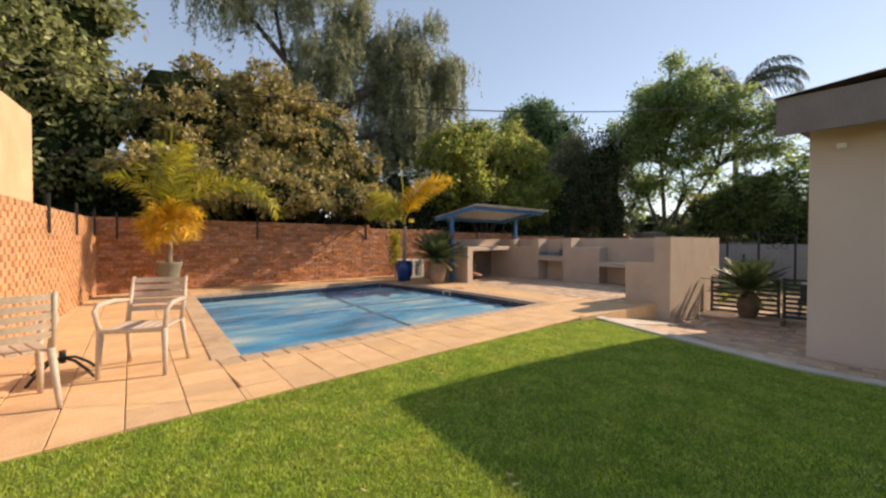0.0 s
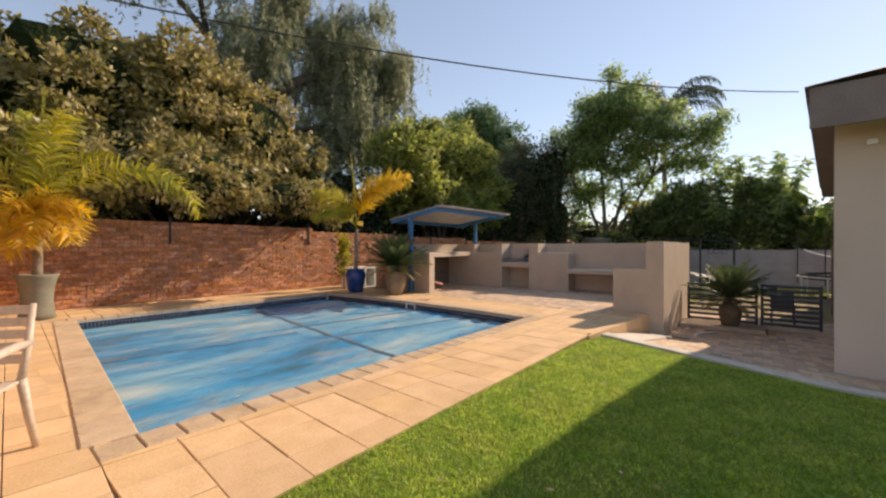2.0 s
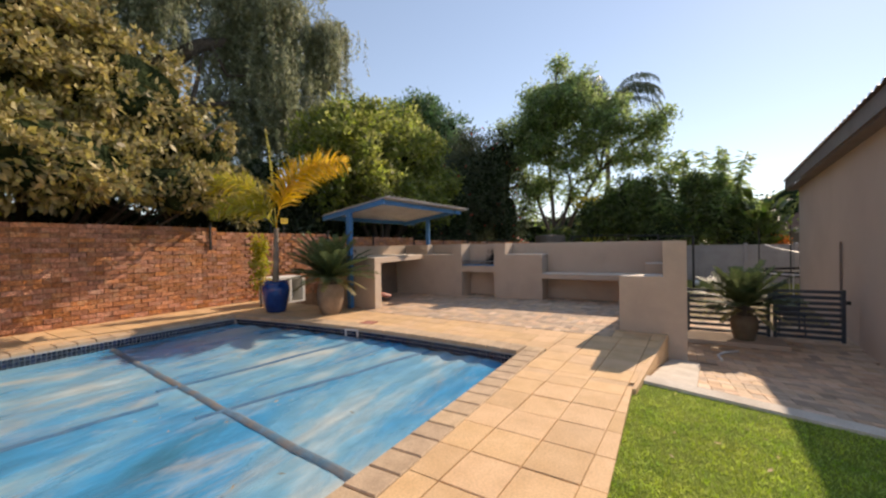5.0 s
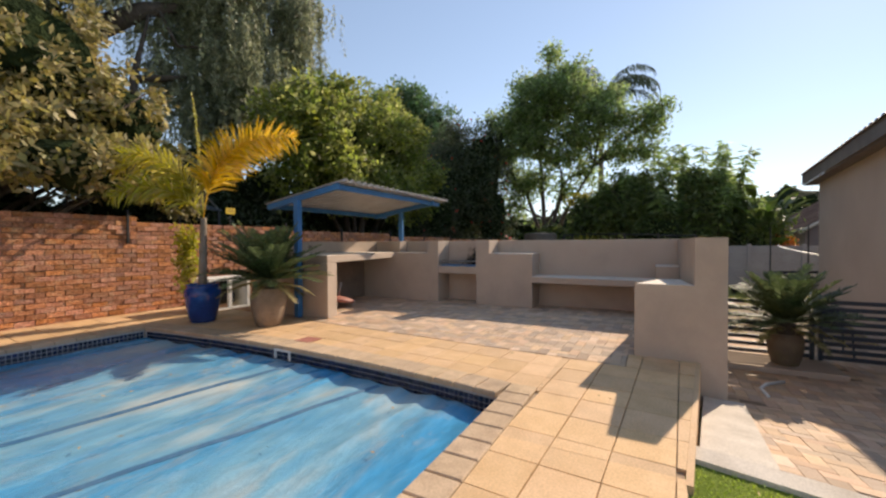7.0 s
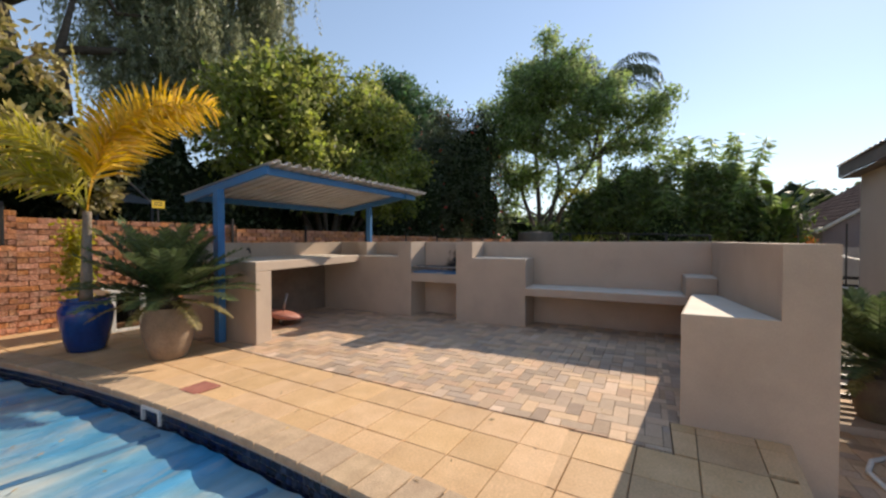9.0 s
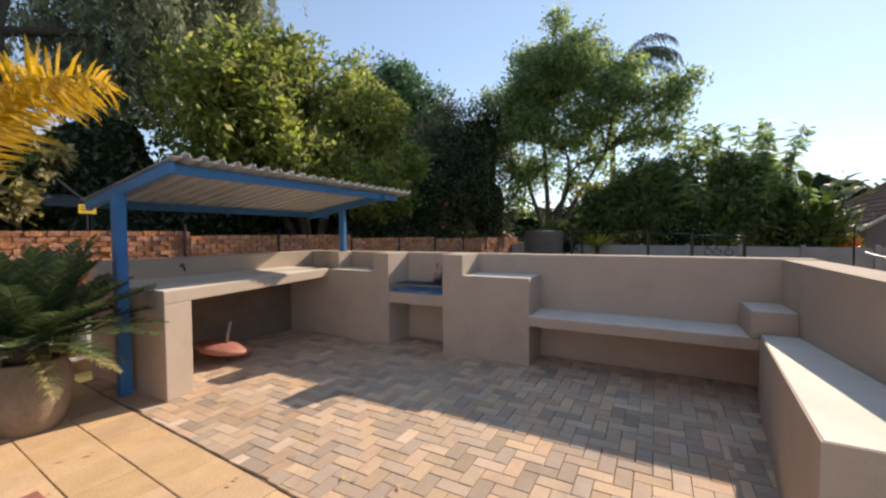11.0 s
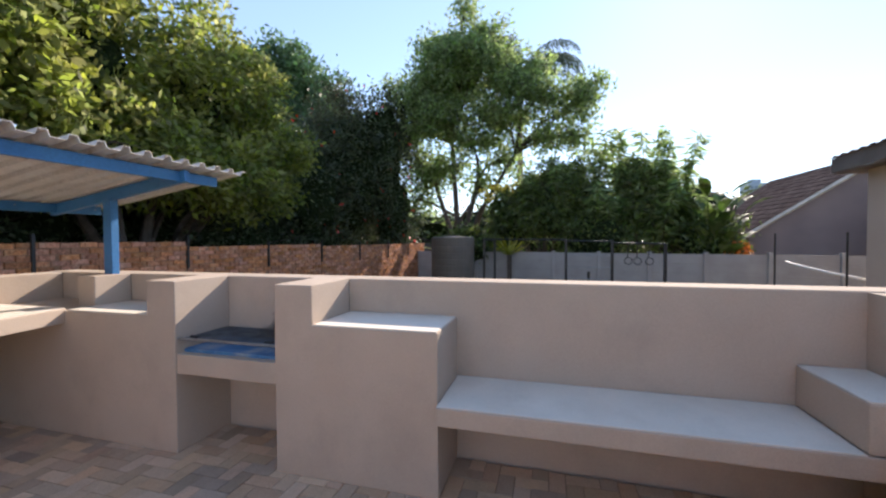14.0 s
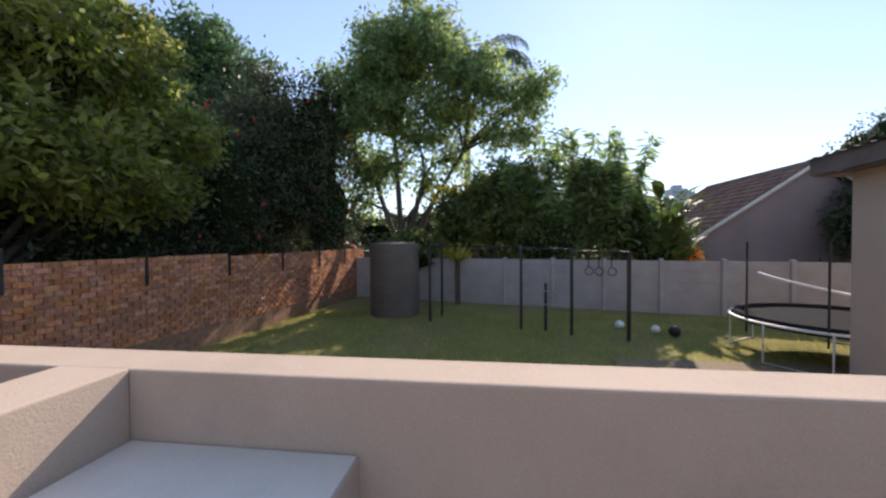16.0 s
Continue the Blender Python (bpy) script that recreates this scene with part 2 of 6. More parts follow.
M_ASH = material("ash_blue_tray", (0.06, 0.17, 0.34), (0.10, 0.23, 0.42), scale=6, rough=0.6, fine=40, bump=0.2, c3=(0.42, 0.41, 0.40), stain=0.9, stain_scale=3.5)
M_TANK = material("green_grey_tank", (0.10, 0.082, 0.066), (0.13, 0.105, 0.085), scale=2, rough=0.6, fine=30, bump=0.1)
M_NBWALL = material("neighbour_plaster", (0.20, 0.155, 0.15), (0.24, 0.19, 0.18), scale=1, rough=0.9, fine=60, bump=0.3)
M_NBROOF = material("brown_roof_tile", (0.065, 0.05, 0.048), (0.09, 0.072, 0.068), scale=4, spec=0.0, rough=1.0, fine=40, bump=0.0, by="island", spread=0.2)
# Distance haze is painted into this pale blue-grey.
M_TOWER = material("hazed_tower", (0.30, 0.36, 0.45), (0.36, 0.42, 0.5), scale=0.05, rough=0.8, fine=2, bump=0)
M_GLASS = material("dark_window", (0.12, 0.16, 0.22), (0.15, 0.19, 0.25), scale=0.1, rough=0.3, fine=2, bump=0)
M_YELLOW = material("yellow_sign", (0.75, 0.50, 0.02), (0.8, 0.55, 0.03), scale=5, rough=0.5, fine=40, bump=0.05)
M_ORANGE = leafy("orange_flower", (0.75, 0.22, 0.02), (0.85, 0.32, 0.04), 0.2, 0.3)
M_YFLOWER = leafy("yellow_blossom", (0.62, 0.50, 0.03), (0.7, 0.6, 0.08), 0.2, 0.3)
M_RED = leafy("red_blossom", (0.6, 0.03, 0.02), (0.7, 0.06, 0.03), 0.2, 0.3)
M_MOSAIC = material("blue_mosaic", (0.010, 0.016, 0.04), (0.02, 0.035, 0.085), scale=30, rough=0.2, fine=40, bump=0.05, by="island", spread=0.6, spec=0.6)
M_MOSAICBACK = material("mosaic_grout", (0.34, 0.36, 0.37), (0.42, 0.44, 0.45), scale=20, rough=0.9, bump=0.2)
L_OLIVE = leafy("olive_bush_leaf", (0.19, 0.175, 0.05), (0.52, 0.42, 0.16), 0.5, 0.35, 2.4)
L_SILVER = leafy("silvery_leaf", (0.20, 0.23, 0.08), (0.44, 0.45, 0.20), 0.5, 0.4, 2.4)
L_BACK = leafy("blue_green_leaf", (0.07, 0.14, 0.055), (0.17, 0.27, 0.11), 0.45, 0.45, 1.6)
L_GREEN = leafy("fresh_leaf", (0.06, 0.105, 0.022), (0.115, 0.16, 0.035), 0.45, 0.35)
L_MID = leafy("broad_leaf", (0.16, 0.22, 0.048), (0.38, 0.39, 0.085), 0.5, 0.74, 1.7)
L_DARK = leafy("dark_leaf", (0.05, 0.068, 0.034), (0.10, 0.12, 0.058), 0.5, 0.35)
L_PEPPER = leafy("pepper_leaf", (0.15, 0.17, 0.09), (0.42, 0.44, 0.27), 0.45, 0.45, 1.6)
L_AIRY = leafy("airy_leaf", (0.16, 0.24, 0.075), (0.34, 0.42, 0.15), 0.5, 0.7, 1.8)
L_SHRUB = leafy("shrub_leaf", (0.075, 0.115, 0.03), (0.16, 0.20, 0.05), 0.5, 0.45)
L_PALM = leafy("palm_leaflet", (0.33, 0.34, 0.03), (0.56, 0.47, 0.04), 0.3, 0.5)
L_GOLD = leafy("golden_palm_leaflet", (0.64, 0.39, 0.012), (0.76, 0.51, 0.025), 0.25, 0.5)
L_CYCAD = leafy("cycad_leaflet", (0.065, 0.10, 0.035), (0.14, 0.18, 0.07), 0.4, 0.35)
L_CYCADOLD = leafy("old_cycad_leaflet", (0.20, 0.20, 0.06), (0.34, 0.28, 0.12), 0.35, 0.3)
L_FARPALM = leafy("far_palm_leaflet", (0.06, 0.085, 0.05), (0.10, 0.125, 0.075), 0.3, 0.3)


def cover_material():
    """Blue bubble sheet with pale dusty bands along its length and wet streaks."""
    m = bpy.data.materials.new("solar_sheet")
    m.use_nodes = True
    N, L = m.node_tree.nodes, m.node_tree.links
    bsdf = N["Principled BSDF"]
    geo = N.new("ShaderNodeNewGeometry")
    mp = N.new("ShaderNodeMapping"); mp.inputs["Scale"].default_value = (0.3, 0.85, 1)
    mp.inputs["Rotation"].default_value = (0, 0, radians(-8))
    L.new(geo.outputs["Position"], mp.inputs["Vector"])
    n1 = N.new("ShaderNodeTexNoise"); n1.inputs["Scale"].default_value = 1.0; n1.inputs["Detail"].default_value = 8; n1.inputs["Roughness"].default_value = 0.58; n1.inputs["Distortion"].default_value = 0.35
    L.new(mp.outputs[0], n1.inputs["Vector"])
    cr = N.new("ShaderNodeValToRGB")
    e = cr.color_ramp.elements
    e[0].position, e[0].color = 0.34, (0.04, 0.18, 0.29, 1)
    e[1].position, e[1].color = 0.64, (0.46, 0.52, 0.50, 1)
    k = cr.color_ramp.elements.new(0.42); k.color = (0.05, 0.29, 0.54, 1)
    k = cr.color_ramp.elements.new(0.54); k.color = (0.17, 0.38, 0.51, 1)
    L.new(n1.outputs["Fac"], cr.inputs["Fac"])
    n2 = N.new("ShaderNodeTexNoise"); n2.inputs["Scale"].default_value = 14; n2.inputs["Detail"].default_value = 5
    L.new(mp.outputs[0], n2.inputs["Vector"])
    n3 = N.new("ShaderNodeTexNoise"); n3.inputs["Scale"].default_value = 3.4; n3.inputs["Detail"].default_value = 9; n3.inputs["Roughness"].default_value = 0.68; n3.inputs["Distortion"].default_value = 0.5
    L.new(mp.outputs[0], n3.inputs["Vector"])
    dr = N.new("ShaderNodeMapRange"); dr.inputs["From Min"].default_value = 0.5; dr.inputs["From Max"].default_value = 0.66; dr.inputs["To Max"].default_value = 0.6
    L.new(n3.outputs["Fac"], dr.inputs["Value"])
    dust = N.new("ShaderNodeMix"); dust.data_type = "RGBA"; dust.inputs["B"].default_value = (0.41, 0.41, 0.365, 1)
    L.new(dr.outputs[0], dust.inputs["Factor"]); L.new(cr.outputs["Color"], dust.inputs["A"])
    hs = N.new("ShaderNodeHueSaturation")
    vr = N.new("ShaderNodeMapRange"); vr.inputs["To Min"].default_value = 0.65; vr.inputs["To Max"].default_value = 1.35
    L.new(n2.outputs["Fac"], vr.inputs["Value"]); L.new(vr.outputs[0], hs.inputs["Value"]); L.new(dust.outputs["Result"], hs.inputs["Color"])
    L.new(hs.outputs[0], bsdf.inputs["Base Color"])
    rr = N.new("ShaderNodeMapRange"); rr.inputs["From Min"].default_value = 0.4; rr.inputs["From Max"].default_value = 0.65; rr.inputs["To Min"].default_value = 0.16; rr.inputs["To Max"].default_value = 0.5
    L.new(n1.outputs["Fac"], rr.inputs["Value"]); L.new(rr.outputs[0], bsdf.inputs["Roughness"])
    b = N.new("ShaderNodeBump"); b.inputs["Strength"].default_value = 0.6; b.inputs["Distance"].default_value = 0.035
    L.new(n3.outputs["Fac"], b.inputs["Height"]); L.new(b.outputs[0], bsdf.inputs["Normal"])
    return m


def soot_material():
    """Soot with an uneven, fading edge over the plaster behind it."""
    m = bpy.data.materials.new("soot_mark")
    m.use_nodes = True
    N, L = m.node_tree.nodes, m.node_tree.links
    bsdf = N["Principled BSDF"]
    bsdf.inputs["Base Color"].default_value = (0.05, 0.042, 0.038, 1)
    bsdf.inputs["Roughness"].default_value = 0.95
    geo = N.new("ShaderNodeNewGeometry")
    mp = N.new("ShaderNodeMapping"); mp.inputs["Location"].default_value = (-11.617, -7.12, -0.86)
    L.new(geo.outputs["Position"], mp.inputs["Vector"])
    ln = N.new("ShaderNodeVectorMath"); ln.operation = "LENGTH"
    L.new(mp.outputs[0], ln.inputs[0])
    nz = N.new("ShaderNodeTexNoise"); nz.inputs["Scale"].default_value = 7; nz.inputs["Detail"].default_value = 6
    L.new(geo.outputs["Position"], nz.inputs["Vector"])
    ad = N.new("ShaderNodeMath"); ad.operation = "MULTIPLY_ADD"; ad.inputs[1].default_value = 0.55
    L.new(nz.outputs["Fac"], ad.inputs[0]); L.new(ln.outputs["Value"], ad.inputs[2])
    mr = N.new("ShaderNodeMapRange"); mr.inputs["From Min"].default_value = 0.36; mr.inputs["From Max"].default_value = 0.58; mr.inputs["To Min"].default_value = 0.85; mr.inputs["To Max"].default_value = 0.0
    L.new(ad.outputs[0], mr.inputs["Value"]); L.new(mr.outputs[0], bsdf.inputs["Alpha"])
    return m


M_SOOTMARK = soot_material()
M_COVER = cover_material()
M_SEAM = material("sheet_seam", (0.04, 0.13, 0.25), (0.10, 0.19, 0.28), scale=6, rough=0.5, fine=40, bump=0.2)
M_SEAMDIRT = material("dirty_sheet_seam", (0.07, 0.15, 0.22), (0.17, 0.15, 0.13), scale=5, rough=0.7, fine=30, bump=0.3, c3=(0.07, 0.20, 0.34), stain=0.8, stain_scale=2.6)
M_WATER = material("pool_water", (0.015, 0.05, 0.085), (0.02, 0.07, 0.11), scale=2, rough=0.06, fine=12, bump=0.1, spec=0.6, dist=0.02)
M_LITTER = material("dry_leaf", (0.34, 0.22, 0.09), (0.5, 0.36, 0.17), scale=20, rough=0.8, fine=60, bump=0.1, by="island", spread=0.4)
M_LINE = material("cable_sheath", (0.02, 0.02, 0.02), (0.035, 0.035, 0.035), scale=3, rough=0.6, bump=0)

# ---- mesh helpers ----
def mesh_of(bm, name, mat):
    me = bpy.data.meshes.new(name)
    bm.to_mesh(me)
    bm.free()
    me.materials.append(mat)
    return me


def part(name, bm, mat, parent=None, label="", smooth=False):
    me = mesh_of(bm, name, mat)
    if smooth:
        for p in me.polygons:
            p.use_smooth = True
    ob = new(name, me)
    ob.parent = parent
    if label:
        tagged(ob, label=label)
    return ob


def thing(name, label, category, group="", at=(0, 0, 0), turn=0.0):
    ob = new(name)
    ob.empty_display_size = 0.1
    ob.matrix_world = pose(*at, 0, 0, turn)
    return tagged(ob, label=label, category=category, group=group)


def setting(name, bm, mat, label, category="", smooth=False):
    return tagged(part(name, bm, mat, None, "", smooth), label=label, category=category or name.split("_")[0], kind="structure")


def box(bm, x0, x1, y0, y1, z0, z1, bevel=0.0):
    r = bmesh.ops.create_cube(bm, size=1)["verts"]
    for v in r:
        v.co = Vector(((x0 + x1) / 2 + v.co.x * (x1 - x0), (y0 + y1) / 2 + v.co.y * (y1 - y0), (z0 + z1) / 2 + v.co.z * (z1 - z0)))
    if bevel:
        edges = {e for v in r for e in v.link_edges}
        bmesh.ops.bevel(bm, geom=list(edges), offset=bevel, segments=2, affect="EDGES", profile=0.6)
    return bm


def boxes(*rows, bevel=0.0):
    bm = bmesh.new()
    for r in rows:
        box(bm, *r, bevel=bevel)
    return bm


def prism(poly, z0, z1, bevel=0.0):
    """A plan polygon raised from z0 to z1 (z1 may be a list, one height a corner)."""
    bm = bmesh.new()
    tops = z1 if isinstance(z1, (list, tuple)) else [z1] * len(poly)
    lo = [bm.verts.new((x, y, z0)) for x, y in poly]
    hi = [bm.verts.new((x, y, z)) for (x, y), z in zip(poly, tops)]
    n = len(poly)
    bm.faces.new(lo[::-1]); bm.faces.new(hi)
    for i in range(n):
        bm.faces.new((lo[i], lo[(i + 1) % n], hi[(i + 1) % n], hi[i]))
    bmesh.ops.recalc_face_normals(bm, faces=bm.faces)
    if bevel:
        bmesh.ops.bevel(bm, geom=list(bm.edges), offset=bevel, segments=2, affect="EDGES", profile=0.6)
    return bm


def tube(bm, points, radii, sides=8, cap=True):
    """A tapered tube along points."""
    pts = [Vector(p) for p in points]
    if not isinstance(radii, (list, tuple)):
        radii = [radii] * len(pts)
    rings = []
    for i, p in enumerate(pts):
        d = (pts[min(i + 1, len(pts) - 1)] - pts[max(i - 1, 0)]).normalized()
        a = d.orthogonal().normalized() if abs(d.z) > 0.9 else d.cross(Vector((0, 0, 1))).normalized()
        b = d.cross(a)
        rings.append([bm.verts.new(p + (a * math.cos(2 * math.pi * k / sides) + b * math.sin(2 * math.pi * k / sides)) * radii[i]) for k in range(sides)])
    for r0, r1 in zip(rings, rings[1:]):
        for k in range(sides):
            bm.faces.new((r0[k], r0[(k + 1) % sides], r1[(k + 1) % sides], r1[k]))
    if cap:
        bm.faces.new(rings[0][::-1]); bm.faces.new(rings[-1])
    return bm


def lathe(profile, sides=28, at=(0, 0, 0)):
    bm = bmesh.new()
    rings = []
    for r, z in profile:
        rings.append([bm.verts.new((at[0] + r * math.cos(2 * math.pi * k / sides), at[1] + r * math.sin(2 * math.pi * k / sides), at[2] + z)) for k in range(sides)])
    for r0, r1 in zip(rings, rings[1:]):
        for k in range(sides):
            bm.faces.new((r0[k], r0[(k + 1) % sides], r1[(k + 1) % sides], r1[k]))
    bm.faces.new(rings[0][::-1]); bm.faces.new(rings[-1])
    return bm


def grid_sheet(x0, x1, y0, y1, nx, ny, height):
    bm = bmesh.new()
    vs = [[bm.verts.new((x, y, height(x, y))) for x in np.linspace(x0, x1, nx)] for y in np.linspace(y0, y1, ny)]
    for j in range(ny - 1):
        for i in range(nx - 1):
            bm.faces.new((vs[j][i], vs[j][i + 1], vs[j + 1][i + 1], vs[j + 1][i]))
    return bm


def raw_mesh(name, verts, faces_per, mat, smooth=False):
    """A mesh from vertex blocks: every faces_per vertices make one face."""
    verts = np.asarray(verts, dtype=np.float32).reshape(-1, 3)
    n = len(verts) // faces_per
    me = bpy.data.meshes.new(name)
    me.vertices.add(len(verts)); me.vertices.foreach_set("co", verts.ravel())
    me.loops.add(n * faces_per); me.loops.foreach_set("vertex_index", np.arange(n * faces_per, dtype=np.int32))
    me.polygons.add(n)
    me.polygons.foreach_set("loop_start", np.arange(0, n * faces_per, faces_per, dtype=np.int32))
    me.polygons.foreach_set("loop_total", np.full(n, faces_per, dtype=np.int32))
    me.update(calc_edges=True)
    me.materials.append(mat)
    return me


CUBE = np.array([(0, 0, 0), (1, 0, 0), (1, 1, 0), (0, 1, 0), (0, 0, 1), (1, 0, 1), (1, 1, 1), (0, 1, 1)], dtype=np.float32)
CUBE_F = np.array([(0, 3, 2, 1), (4, 5, 6, 7), (0, 1, 5, 4), (1, 2, 6, 5), (2, 3, 7, 6), (3, 0, 4, 7)], dtype=np.int32)


def many_boxes(name, lows, highs, mat):
    """One mesh of axis-aligned boxes, each its own island."""
    lows, highs = np.asarray(lows, np.float32), np.asarray(highs, np.float32)
    v = lows[:, None, :] + CUBE[None] * (highs - lows)[:, None, :]
    f = CUBE_F[None] + (np.arange(len(lows)) * 8)[:, None, None]
    me = bpy.data.meshes.new(name)
    me.from_pydata(v.reshape(-1, 3).tolist(), [], f.reshape(-1, 4).tolist())
    me.materials.append(mat)
    return me


# ---- levels and plan ----
POOL = (1.3, 6.66, 4.79, 10.55)
DECK_S, WALL_N = 3.5, 12.2
YARD = -0.47
rng = np.random.default_rng(7)


def end_x(y):
    """The pool's bowed end."""
    return POOL[1] + 0.2 * max(0.0, 1 - ((y - 7.67) / 2.88) ** 2)


def start_x(y):
    """The pool's near end, slightly askew."""
    return POOL[0] - 0.05 + 0.09 * (y - POOL[2])


def skew(off0, off1, z0, z1):
    a, b = POOL[2], POOL[3]
    return prism([(start_x(a) + off0, a), (start_x(a) + off1, a), (start_x(b) + off1, b), (start_x(b) + off0, b)], z0, z1)


def bow(off0, off1, z0, z1, n=16):
    """A strip that follows the bowed end, between two offsets outwards."""
    ys = [POOL[2] + (POOL[3] - POOL[2]) * k / n for k in range(n + 1)]
    return prism([(end_x(y) + off0, y) for y in ys][::-1] + [(end_x(y) + off1, y) for y in ys], z0, z1)


def seam_x(y):
    return 8.02 + 0.056 * (y - 4.8)


def lawn_z(x, y):
    u = min(max((x - 3.2) / 3.2, 0), 1)
    return -0.014 - 0.05 * u * u - 0.1 * u * min(max(3.5 - y, 0), 2.6)


def path_z(x, y):
    d = min(max(x - 6.5, 0), 2.2)
    return -0.09 - 0.154 * d - 0.09 * min(max(3.3 - y, 0), 2.6) * (1 - d / 2.2)


# ground, lawn
bm = bmesh.new()
bmesh.ops.create_grid(bm, x_segments=40, y_segments=40, size=900)
for v in bm.verts:
    v.co.z = YARD
ground = setting("ground", bm, M_SOIL, "dry grass and soil garden ground with worn patches", "ground")
setting("lawn", grid_sheet(-14, 6.34, -16, 3.5, 60, 60, lawn_z), M_LAWN, "short-cut bright green kikuyu lawn beside the pool deck", "lawn")

# deck beds under the tiles
x0, x1, y0, y1 = POOL
deck = setting("deck", boxes((1.02, 7.97, DECK_S, y0 - 0.24, -0.46, -0.02), (7.97, 8.439, DECK_S, 3.9, -0.46, -0.02), (7.0, 7.97, y0 - 0.24, WALL_N, -0.46, -0.02), (1.02, 7.0, y1 + 0.28, WALL_N, -0.46, -0.02)), M_JOINT, "mortar bed of the sandstone-coloured pool deck", "deck")
terrace = setting("terrace", boxes((-7, 1.02, DECK_S, WALL_N, -0.46, -0.02)), M_JOINT, "mortar bed of the tiled terrace beside the pool", "terrace")
coping = setting("coping", boxes((x0 - 0.28, 6.99, y0 - 0.24, y0 - 0.022, -0.46, -0.03), (x0 - 0.28, 6.99, y1 + 0.022, y1 + 0.28, -0.46, -0.03)), M_JOINT, "mortar bed under the pool coping", "coping")
part("skew_bed", skew(-0.28, -0.022, -0.46, -0.03), M_JOINT, coping)
part("corner_bed", prism([(1.02, y0), (1.03, y0), (start_x(y1) - 0.28, y1 + 0.02), (1.02, y1 + 0.02)], -0.46, -0.025), M_JOINT, deck)
part("bow_bed", bow(0.022, 0.31, -0.46, -0.03), M_JOINT, coping)
patio = setting("patio_paving", boxes((7.975, 11.6, 3.905, 10.0, -0.46, -0.012), (8.445, 11.6, 3.28, 3.905, -0.46, -0.012)), M_GROUT, "sand bed of the herringbone patio", "paving")

# pool shell, water, sheet
setting("pool_basin", boxes((x0 - 0.02, x1 + 0.24, y0 - 0.02, y1 + 0.02, -0.47, -0.44), (x0, x1, y0 - 0.02, y0 - 0.012, -0.44, -0.04), (x0, x1, y1 + 0.012, y1 + 0.02, -0.44, -0.04)), M_MOSAICBACK, "pale grouted pool shell", "pool")
setting("pool_basin_start", skew(-0.02, -0.012, -0.44, -0.04), M_MOSAICBACK, "pale grouted near end of the pool shell", "pool")
setting("pool_basin_end", bow(0.012, 0.02, -0.44, -0.04), M_MOSAICBACK, "pale grouted bowed end of the pool shell", "pool")
setting("water", grid_sheet(x0 - 0.01, x1 + 0.215, y0 - 0.01, y1 + 0.01, 12, 12, lambda x, y: -0.205), M_WATER, "dark still pool water under the sheet", "water")
# ---- boundary walls ----
STEPS = [(-0.4, 7.3, 1.80), (7.3, 10.6, 1.70), (10.6, 14.6, 1.62), (14.6, 18.6, 1.52), (18.6, 26.2, 1.46)]


def north_y(x):
    return WALL_N - 0.078 * max(x - 8, 0)


bm = bmesh.new()
for a, b, h in STEPS:
    for c, d in ((a, b),) if b <= 8 else ((max(a, 7.3), 8.0), (8.0, b)) if a < 8 else ((a, b),):
        lo = [bm.verts.new((x, north_y(x) + dy, -0.47)) for x, dy in ((c, 0.012), (d, 0.012), (d, 0.2), (c, 0.2))]
        hi = [bm.verts.new((v.co.x, v.co.y, h - 0.01)) for v in lo]
        bm.faces.new(lo[::-1]); bm.faces.new(hi)
        for k in range(4):
            bm.faces.new((lo[k], lo[(k + 1) % 4], hi[(k + 1) % 4], hi[k]))
bmesh.ops.recalc_face_normals(bm, faces=bm.faces)
wall_north = setting("wall_north", bm, M_MORTAR, "rough red-brown clay brick boundary wall, stepped down", "brick wall")


def west_x(y):
    return 0.14 - 0.155 * (WALL_N - y)


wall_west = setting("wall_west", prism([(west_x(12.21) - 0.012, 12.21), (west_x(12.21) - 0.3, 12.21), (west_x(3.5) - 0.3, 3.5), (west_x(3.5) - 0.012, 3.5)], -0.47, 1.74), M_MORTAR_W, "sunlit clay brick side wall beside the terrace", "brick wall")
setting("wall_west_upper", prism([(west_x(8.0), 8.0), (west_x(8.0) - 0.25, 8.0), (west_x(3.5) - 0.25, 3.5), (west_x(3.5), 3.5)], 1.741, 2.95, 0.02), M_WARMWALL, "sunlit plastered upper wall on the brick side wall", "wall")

# precast boundary wall with posts
def far_wall_x(y):
    return 22.9 + 0.24 * y


bm = bmesh.new()
ys = [-9.0 + 1.55 * i for i in range(14)]
for a, b in zip(ys, ys[1:]):
    for k in range(5):
        z = YARD + 0.32 * k
        c = bmesh.ops.create_cube(bm, size=1)["verts"]
        for v in c:
            yy = (a + b) / 2 + v.co.y * (b - a - 0.1)
            v.co = Vector((far_wall_x(yy) + v.co.x * 0.05, yy, z + 0.155 + v.co.z * 0.315))
wall_east = setting("wall_east", bm, M_VIBRA, "grey precast concrete slab boundary wall", "wall")
for a in ys:
    part("post", boxes((far_wall_x(a) - 0.08, far_wall_x(a) + 0.06, a - 0.06, a + 0.06, YARD, 1.19), bevel=0.01), M_VIBRA, wall_east)

# ---- patio walls ----
setting("wall_patio_back", boxes((11.62, 11.87, 2.98, 10.15, -0.47, 1.33), bevel=0.012), M_PLASTER, "taupe plastered patio back wall", "wall")
setting("wall_patio_side", boxes((8.44, 11.618, 2.98, 3.27, -0.47, 1.32)), M_PLASTER, "taupe plastered patio side wall with a square end", "wall")
setting("wall_patio_north", boxes((8.46, 11.618, 9.93, 10.15, -0.3, 1.325), bevel=0.012), M_PLASTER, "taupe plastered wall behind the serving counter", "wall")

